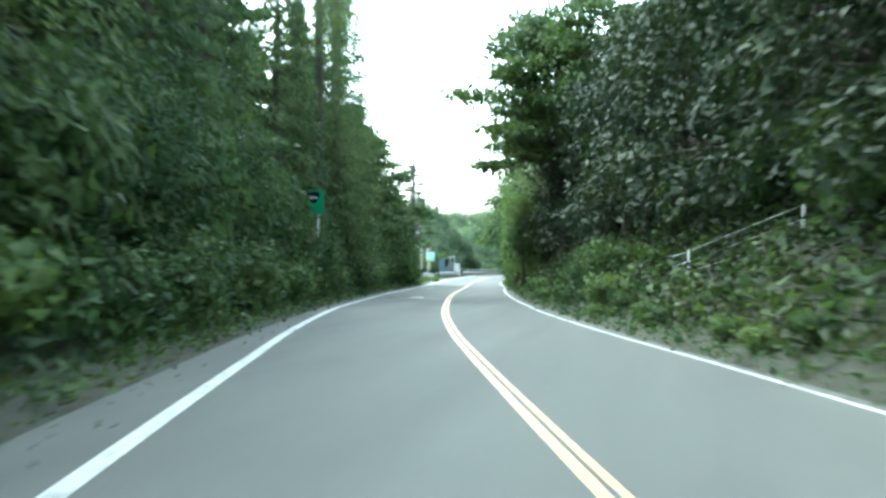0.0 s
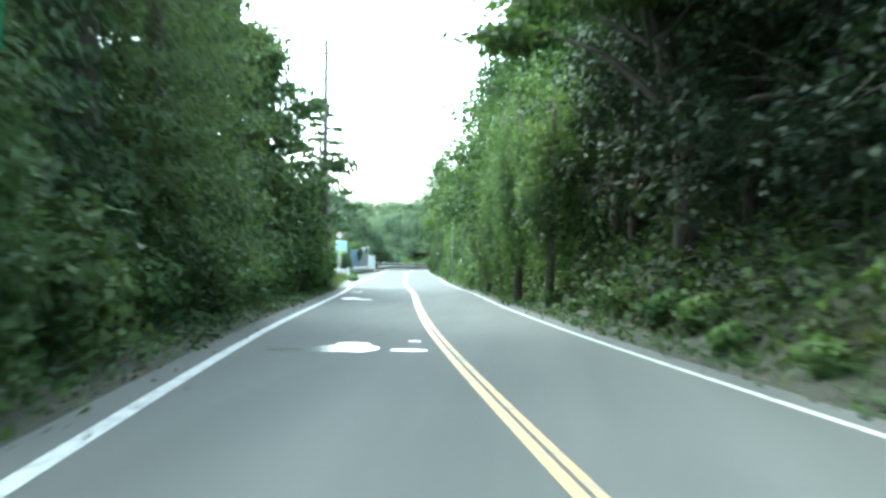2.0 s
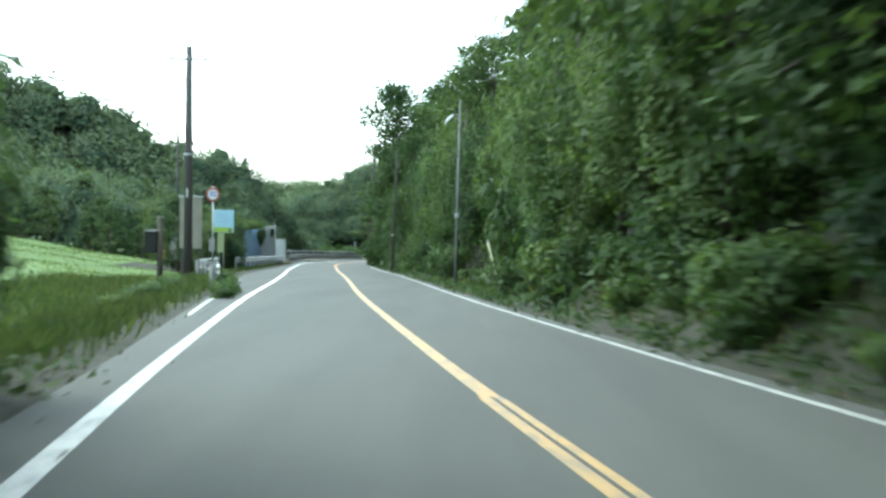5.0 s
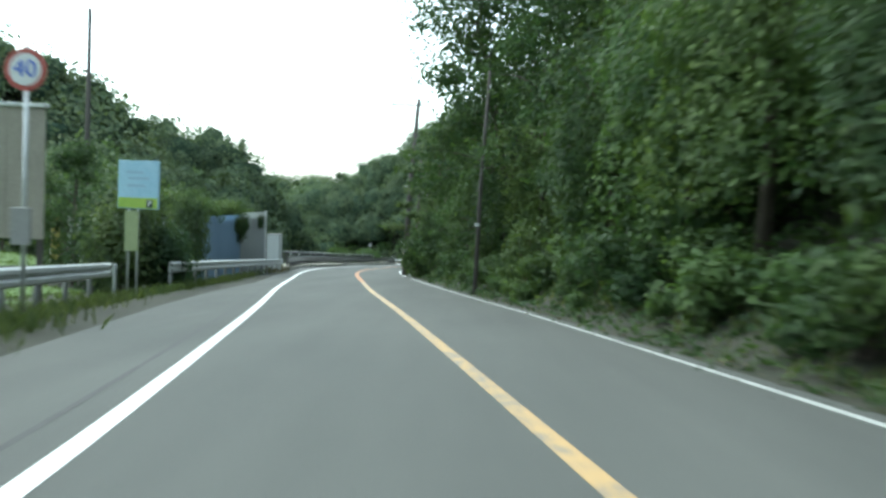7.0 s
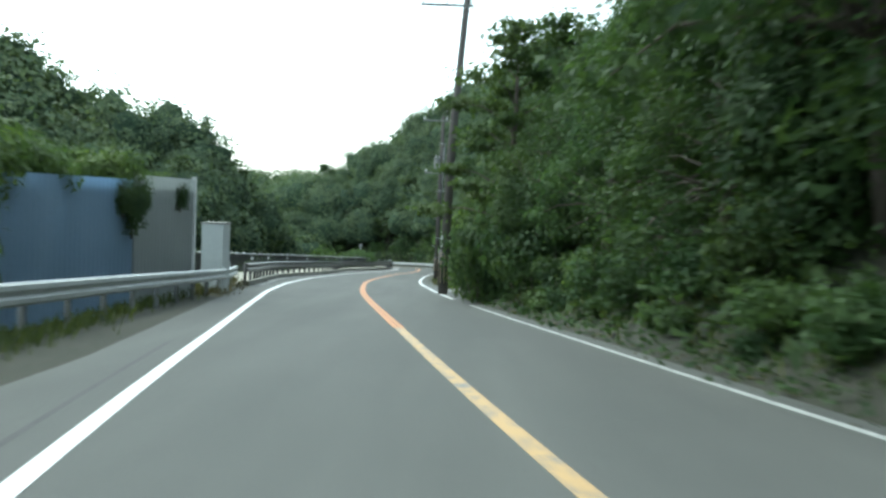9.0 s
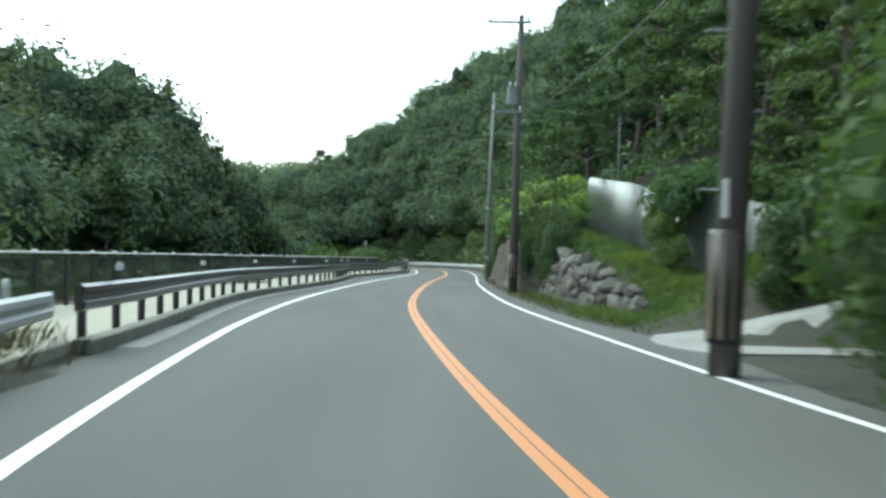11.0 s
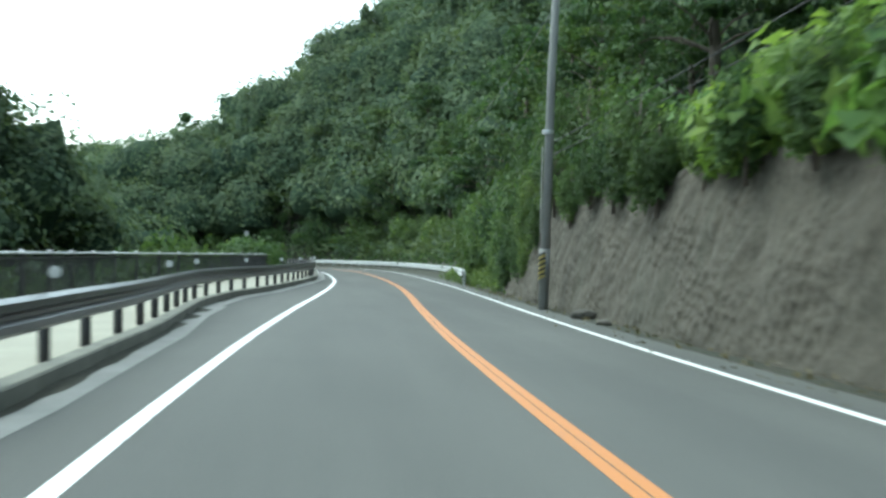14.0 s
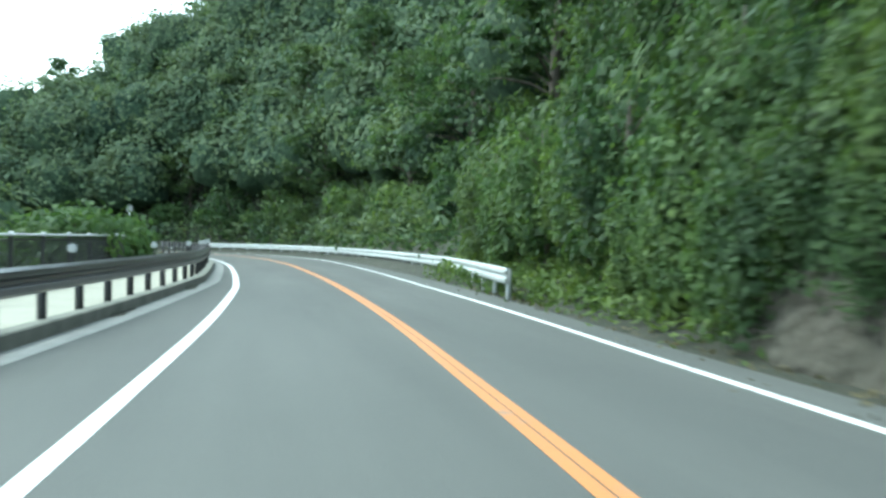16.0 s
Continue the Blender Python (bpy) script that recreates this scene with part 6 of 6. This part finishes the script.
def parking_board():
    x, y = -26.34, 123.3
    ob = thing("parking_board", "pale blue signboard with a lime band and letter P on posts", "signboard", at=on_land(x, y))
    ob.rotation_euler = (0, 0, radians(-15))
    low = -height(x, y)
    z0, z1 = low + 2.2, low + 3.5
    bm = bmesh.new()
    box(bm, (-0.62, -0.04, z0), (0.62, 0.04, z1), 0.01)
    panel = part("panel", bm, M_SKYBOARD, ob, "pale blue printed panel")
    bm = bmesh.new()
    box(bm, (-0.6, -0.047, z0 + 0.02), (0.6, -0.041, z0 + 0.3))
    part("lime_band", bm, M_LIME, panel, "lime green printed band")
    for zz, w, dx in ((0.98, 0.5, -0.1), (0.82, 0.62, 0.02), (0.62, 0.55, -0.05)):
        bm = bmesh.new()
        box(bm, (dx - w / 2, -0.046, z0 + zz - 0.035), (dx + w / 2, -0.041, z0 + zz + 0.035))
        part("text_bar", bm, M_SHEDBLUE, panel, "faint grey-blue bar of worn writing")
    bm = bmesh.new()
    box(bm, (0.27, -0.051, z0 + 0.05), (0.47, -0.048, z0 + 0.25))
    part("letter_plate", bm, M_DARKPRINT, panel)
    lettering("P", 0.22, M_SIGNWHITE, panel, (0.37, -0.056, z0 + 0.15))
    for dx in (-0.33, -0.05):
        bm = bmesh.new()
        tube(bm, [(dx, 0.07, -0.5), (dx, 0.07, z1 - 0.1)], 0.035, 10)
        part("post", bm, M_GALV, ob, smooth=True)
    bm = bmesh.new()
    box(bm, (-0.4, -0.02, low + 1.05), (0.02, 0.015, z0 - 0.06), 0.006)
    part("lower_panel", bm, M_OLIVE, ob, "narrow yellow-green lower panel")


parking_board()


def route_sign():
    ob = thing("route_sign", "green plate with a blue shield route marker on a post", "road sign", at=on_land(-12.2, 35.6))
    low = -height(-12.2, 35.6)
    c = low + 4.0
    bm = bmesh.new()
    tube(bm, [(0.1, 0.05, -0.5), (0.1, 0.05, c + 0.3)], 0.04, 12)
    part("post", bm, M_GALV, ob, smooth=True)
    bm = bmesh.new()
    box(bm, (-0.3, -0.02, c - 0.62), (0.34, 0.0, c + 0.3), 0.006)
    plate = part("plate", bm, M_SIGNGREEN, ob, "green plate")
    bm = bmesh.new()
    shape = [(-0.24, 0.2), (0.0, 0.25), (0.24, 0.2), (0.22, 0.0), (0.12, -0.15), (0.0, -0.24), (-0.12, -0.15), (-0.22, 0.0)]
    f = bm.faces.new([bm.verts.new((a - 0.06, -0.026, b + c)) for a, b in shape])
    bmesh.ops.solidify(bm, geom=[f], thickness=0.008)
    part("shield", bm, M_SHIELD, plate, "blue shield")
    for dx in (-0.1, 0.0, 0.1):
        bm = bmesh.new()
        box(bm, (dx - 0.085, -0.04, c - 0.05), (dx - 0.045, -0.036, c + 0.07))
        part("numeral_bar", bm, M_SIGNWHITE, plate, "white bar in place of a numeral")


route_sign()


def small_back_sign():
    ob = thing("distant_sign", "small plate on a thin post seen beyond the bend", "road sign", at=on_land(-33.5, 280.0))
    bm = bmesh.new()
    tube(bm, [(0, 0, -0.4), (0, 0, 3.6)], 0.035, 10)
    part("post", bm, M_GALV, ob, smooth=True)
    bm = bmesh.new()
    box(bm, (-0.22, -0.05, 3.1), (0.22, -0.03, 3.55), 0.02)
    part("plate", bm, M_POLE, ob)


small_back_sign()


# ---- by the lay-by ----
def shed():
    a, b = Vector((-29.25, 139.8)), Vector((-28.25, 150.4))
    u = (b - a).normalized()
    turn_ = math.atan2(u.y, u.x)
    ob = thing("shed", "weathered blue-grey and grey sheet-metal shed overgrown with creepers", "shed")
    ob.matrix_basis = Matrix.Translation(W(a.x, a.y, 0)) @ Matrix.Rotation(turn_, 4, "Z")
    L = (b - a).length

    def sheet(name, x0, x1, z0, z1, mat, label):
        bm = bmesh.new()
        n = int((x1 - x0) / 0.11)
        lo, hi = [], []
        for i in range(n + 1):
            x = x0 + (x1 - x0) * i / n
            y = -0.02 * (i % 2)
            lo.append(bm.verts.new((x, y, z0)))
            hi.append(bm.verts.new((x, y, z1)))
        for i in range(n):
            bm.faces.new((lo[i], lo[i + 1], hi[i + 1], hi[i]))
        bmesh.ops.solidify(bm, geom=bm.faces[:], thickness=0.03)
        return part(name, bm, mat, ob, label)
    seam = L * 0.6
    sheet("front_wall", 0.0, seam, -1.8, 2.6, M_SHEDBLUE, "blue-grey sheet wall")
    sheet("front_wall", seam + 0.05, L, -1.8, 2.72, M_SHEDGREY, "grey sheet wall")
    bm = bmesh.new()
    box(bm, (L - 0.04, -0.06, -1.8), (L + 0.08, 0.06, 2.78), 0.01)
    part("corner_post", bm, M_SIGNWHITE, ob)
    for x0, x1, y0, y1 in ((-0.05, 0.0, 0.03, 2.4), (L, L + 0.05, 0.06, 2.4), (-0.05, L + 0.05, 2.4, 2.45)):
        bm = bmesh.new()
        box(bm, (x0, y0, -1.8), (x1, y1, 2.5))
        part("side_wall", bm, M_SHEDGREY, ob)
    bm = bmesh.new()
    f = bm.faces.new([bm.verts.new(v) for v in ((0.0, 0.05, 2.44), (L, 0.05, 2.44), (L, 2.4, 2.5), (0.0, 2.4, 2.5))])
    bmesh.ops.solidify(bm, geom=[f], thickness=0.06)
    part("roof", bm, M_MOSS, ob, "mossy sheet roof")
    bm = bmesh.new()
    box(bm, (L + 2.2, -0.2, -1.8), (L + 2.9, 0.5, 1.38), 0.01)
    cabinet = part("side_cabinet", bm, M_SHEDGREY, ob, "narrow grey sheet-metal cabinet")
    bm = bmesh.new()
    box(bm, (L + 2.17, -0.23, 1.38), (L + 2.93, 0.53, 1.42), 0.01)
    part("cabinet_roof", bm, M_CONC, cabinet)
    return ob


shed()
for x, y, sc, h in ((-29.8, 142.6, 0.6, 2.4), (-29.4, 146.4, 0.6, 2.55), (-30.2, 140.6, 0.8, 2.2), (-29.3, 149.6, 0.4, 2.7)):
    plant("creeper", BRIGHTS[1], x, y, "green creeper spilling over the shed's roof edge", "creeper", "creepers on the shed", scale=sc, h=h)
for x, y, sc, h in ((-28.6, 145.9, 0.2, 1.6), (-28.55, 146.3, 0.15, 2.05), (-28.3, 149.2, 0.12, 2.4), (-28.65, 145.4, 0.14, 2.05)):
    plant("creeper", SMALL_VINES[1], x, y, "dark creeper hanging down the shed's front wall", "creeper", "creepers on the shed", scale=sc, h=h)
for x, y, sc, tl in ((-30.2, 138.7, 0.9, 1.6), (-31.2, 139.0, 1.0, 1.6), (-30.6, 136.6, 1.0, 1.3)):
    plant("shrub", SHRUBS[0], x, y, "dense green shrub beside the shed", "shrub", "shrubs by the shed", scale=sc, tall=tl)


def upright_board():
    x, y = -26.3, 116.0
    ob = thing("upright_board", "tall narrow weathered beige board on posts by the guardrail", "signboard", at=on_land(x, y))
    low = -height(x, y)
    for i in range(3):
        bm = bmesh.new()
        box(bm, (-0.55 + i * 0.367 + 0.003, -0.03, low + 1.25), (-0.55 + (i + 1) * 0.367 - 0.003, 0.03, low + 3.78), 0.005)
        part("plank", bm, M_BEIGE, ob)
    bm = bmesh.new()
    box(bm, (-0.6, -0.08, low + 3.78), (0.6, 0.08, low + 3.86), 0.01)
    part("cap_rail", bm, M_GALV, ob)
    for dx in (-0.45, 0.45):
        bm = bmesh.new()
        box(bm, (dx - 0.05, 0.035, -0.5), (dx + 0.05, 0.135, low + 3.75), 0.008)
        part("post", bm, M_POLE_DARK, ob)


upright_board()


def banner(x, y, mat, label, w=0.6, z0=0.5, z1=2.2):
    ob = thing("banner", label, "banner", "banners", at=on_land(x, y))
    bm = bmesh.new()
    tube(bm, [(0, 0, -0.3), (0, 0, z1 + 0.12)], 0.015, 8)
    part("pole", bm, M_SIGNWHITE, ob)
    bm = bmesh.new()
    tube(bm, [(0, 0, z1 + 0.05), (w, 0, z1 + 0.05)], 0.01, 6)
    part("top_bar", bm, M_SIGNWHITE, ob)
    bm = bmesh.new()
    cols = [[bm.verts.new((0.02 + (w - 0.02) * i / 8, 0.03 * math.sin(i * 0.9 + j * 0.5), z0 + (z1 - z0) * j / 8)) for j in range(9)] for i in range(9)]
    for a, b in zip(cols, cols[1:]):
        for j in range(8):
            bm.faces.new((a[j], b[j], b[j + 1], a[j + 1]))
    bmesh.ops.solidify(bm, geom=bm.faces[:], thickness=0.004)
    part("cloth", bm, mat, ob, smooth=True)


banner(-31.6, 133.5, M_LIME, "lime green cloth banner on a thin pole", 1.2, 0.6, 2.4)
banner(-32.4, 133.6, M_SHEDGREY, "pale grey cloth banner on a thin pole", 0.6, 0.6, 2.3)
banner(-32.9, 133.2, M_HATCHY, "yellow cloth banner on a thin pole", 0.35, 0.6, 2.3)


def dark_post():
    ob = thing("meter_post", "dark wooden post with a small box and pale cap", "post", at=on_land(-24.4, 104.5))
    bm = bmesh.new()
    tube(bm, [(0, 0, -0.4), (0.03, 0, 2.75)], [0.11, 0.09], 12)
    part("shaft", bm, M_BARK, ob, smooth=True)
    bm = bmesh.new()
    box(bm, (-0.5, -0.2, 1.45), (-0.08, 0.1, 2.25), 0.02)
    part("box", bm, M_BLACK, ob)
    bm = bmesh.new()
    box(bm, (-0.54, -0.24, 2.25), (-0.05, 0.14, 2.3), 0.01)
    part("hood", bm, M_POLE_GREY, ob, "pale hood")
    bm = bmesh.new()
    cylinder(bm, (0.03, 0, 2.75), (0.03, 0, 2.82), 0.11, sides=12)
    part("cap", bm, M_POLE_GREY, ob, "pale cap")


dark_post()


def small_house():
    ob = thing("hut", "small hut with a pale sheet roof behind the metal fence", "hut", at=W(-14.8, 181.5, 1.65))
    bm = bmesh.new()
    box(bm, (-1.6, -3.0, -0.6), (1.6, 3.0, 2.1), 0.02)
    part("wall", bm, M_BEIGE, ob)
    bm = bmesh.new()
    f = bm.faces.new([bm.verts.new(v) for v in ((-2.0, -3.4, 2.1), (2.0, -3.4, 2.6), (2.0, 3.4, 2.6), (-2.0, 3.4, 2.1))])
    bmesh.ops.solidify(bm, geom=[f], thickness=0.07)
    part("roof", bm, M_ROOF, ob, "pale sheet roof")


small_house()


def farmhouse():
    ob = thing("farmhouse", "small far farmhouse with pale walls beyond the orchard", "house", at=on_land(-62, 118))
    bm = bmesh.new()
    box(bm, (-5, -3, -1), (5, 3, 3.0), 0.03)
    part("wall", bm, M_BEIGE, ob)
    for sy in (-1, 1):
        bm = bmesh.new()
        f = bm.faces.new([bm.verts.new(v) for v in ((-5.5, sy * 3.7, 2.8), (5.5, sy * 3.7, 2.8), (5.5, 0, 4.8), (-5.5, 0, 4.8))])
        bmesh.ops.solidify(bm, geom=[f], thickness=0.12)
        part("roof", bm, M_ROOF if sy < 0 else M_MOSS, ob)
    for dx in (-3, 0.5, 3.2):
        bm = bmesh.new()
        box(bm, (dx - 0.6, -3.06, 0.8), (dx + 0.6, -2.98, 2.2), 0.01)
        part("window", bm, M_DARKPRINT, ob)


farmhouse()


def wire_fence():
    """Two thin posts on the bank with three wires rising between them."""
    origin = W(1.26, 22.8, 1.1)
    ob = thing("wire_fence", "thin pale steel posts with wires on the shaded bank", "fence", at=origin)
    feet = [(W(0.85, 23.35, 0.97) - origin, 0.74), (Vector((0, 0, 0)), 0.75), (W(3.3, 20.0, 1.85) - origin, 0.9)]
    for foot, tall in feet[1:]:
        bm = bmesh.new()
        tube(bm, [foot + Vector((0, 0, -0.5)), foot + Vector((0, 0, tall + 0.02))], 0.021, 8)
        part("post", bm, M_GALV, ob, smooth=True)
    for share in (0.33, 0.66, 0.98):
        bm = bmesh.new()
        tube(bm, [foot + Vector((0, 0, tall * share)) for foot, tall in feet], 0.0045, 5)
        part("wire", bm, M_GALV, ob)


wire_fence()


def loose_stone(x, y, r, label):
    bm = bmesh.new()
    bmesh.ops.create_icosphere(bm, subdivisions=2, radius=1)
    for v in bm.verts:
        v.co *= 1 + 0.25 * noise.noise(v.co * 1.7 + Vector((x, y, 0)))
    bmesh.ops.scale(bm, vec=(r * 1.3, r, r * 0.6), verts=bm.verts)
    ob = tagged(new("loose_stone", from_bm("loose_stone", bm, M_STONE)), label, "stone", "loose stones")
    ob.location = W(x, y, max(0.0, height(x, y)) + r * 0.35)


loose_stone(-20.85, 201.7, 0.22, "brown stone lying at the foot of the wall")
loose_stone(-20.95, 199.9, 0.12, "small stone lying at the foot of the wall")
for i, (s, e) in enumerate(((58.5, 0.55), (59.6, 0.7), (60.8, 0.45), (98.2, 0.5), (100.3, 0.75), (103, 0.6), (26, 0.6), (144, 0.5))):
    loose_stone(*spot(s, float(pave_r(s)) + e), 0.09 + 0.03 * (i % 3), "small grey stone on the road's verge")


# ---- field-stone wall, stone by stone ----
def stone_wall():
    ob = thing("stone_wall", "rough field-stone wall under the grass bank", "wall", kind="structure", at=W(-20.3, 166.4, 0))
    origin = ob.location.copy()
    metas = []
    for k in range(8):
        bm = bmesh.new()
        pts = unit(RNG.normal(size=(26, 3)))
        for p in pts:
            p = p / np.abs(p).max() ** 0.85 * RNG.uniform(0.9, 1.05)
            bm.verts.new((p[0] * 0.5, p[1] * 0.5, p[2] * 0.5))
        out = bmesh.ops.convex_hull(bm, input=bm.verts[:])
        bmesh.ops.delete(bm, geom=[g for g in out["geom_interior"] if isinstance(g, bmesh.types.BMVert)], context="VERTS")
        metas.append(from_bm("stone", bm, M_STONE))
    z = 0.1
    while z < 1.75:
        hh = RNG.uniform(0.3, 0.4)
        s = 168.3 + RNG.uniform(0, 0.3)
        while s < 183.6:
            wide, tall = RNG.uniform(0.32, 0.62), hh * RNG.uniform(0.85, 1.35)
            top = float(np.interp(s, [168.3, 173, 178, 183.5], [0.35, 0.85, 1.35, 1.7]))
            if z + tall * 0.5 < top + 0.1:
                x, y = spot(s + wide * 0.4, float(pave_r(s)) + 1.42 + 0.25 * z + RNG.normal() * 0.04)
                st = under("stone", metas[RNG.integers(8)], ob)
                st.matrix_basis = (Matrix.Translation(W(x, y, z + tall * 0.45 + RNG.normal() * 0.05) - origin) @ Matrix.Rotation(RNG.uniform(-0.5, 0.5), 4, "X")
                                   @ Matrix.Rotation(RNG.uniform(-0.3, 0.3), 4, "Z") @ Matrix.Diagonal((0.45, wide * 1.08, tall * 1.15, 1)))
            s += wide * 0.9
        z += hh * 0.88


stone_wall()
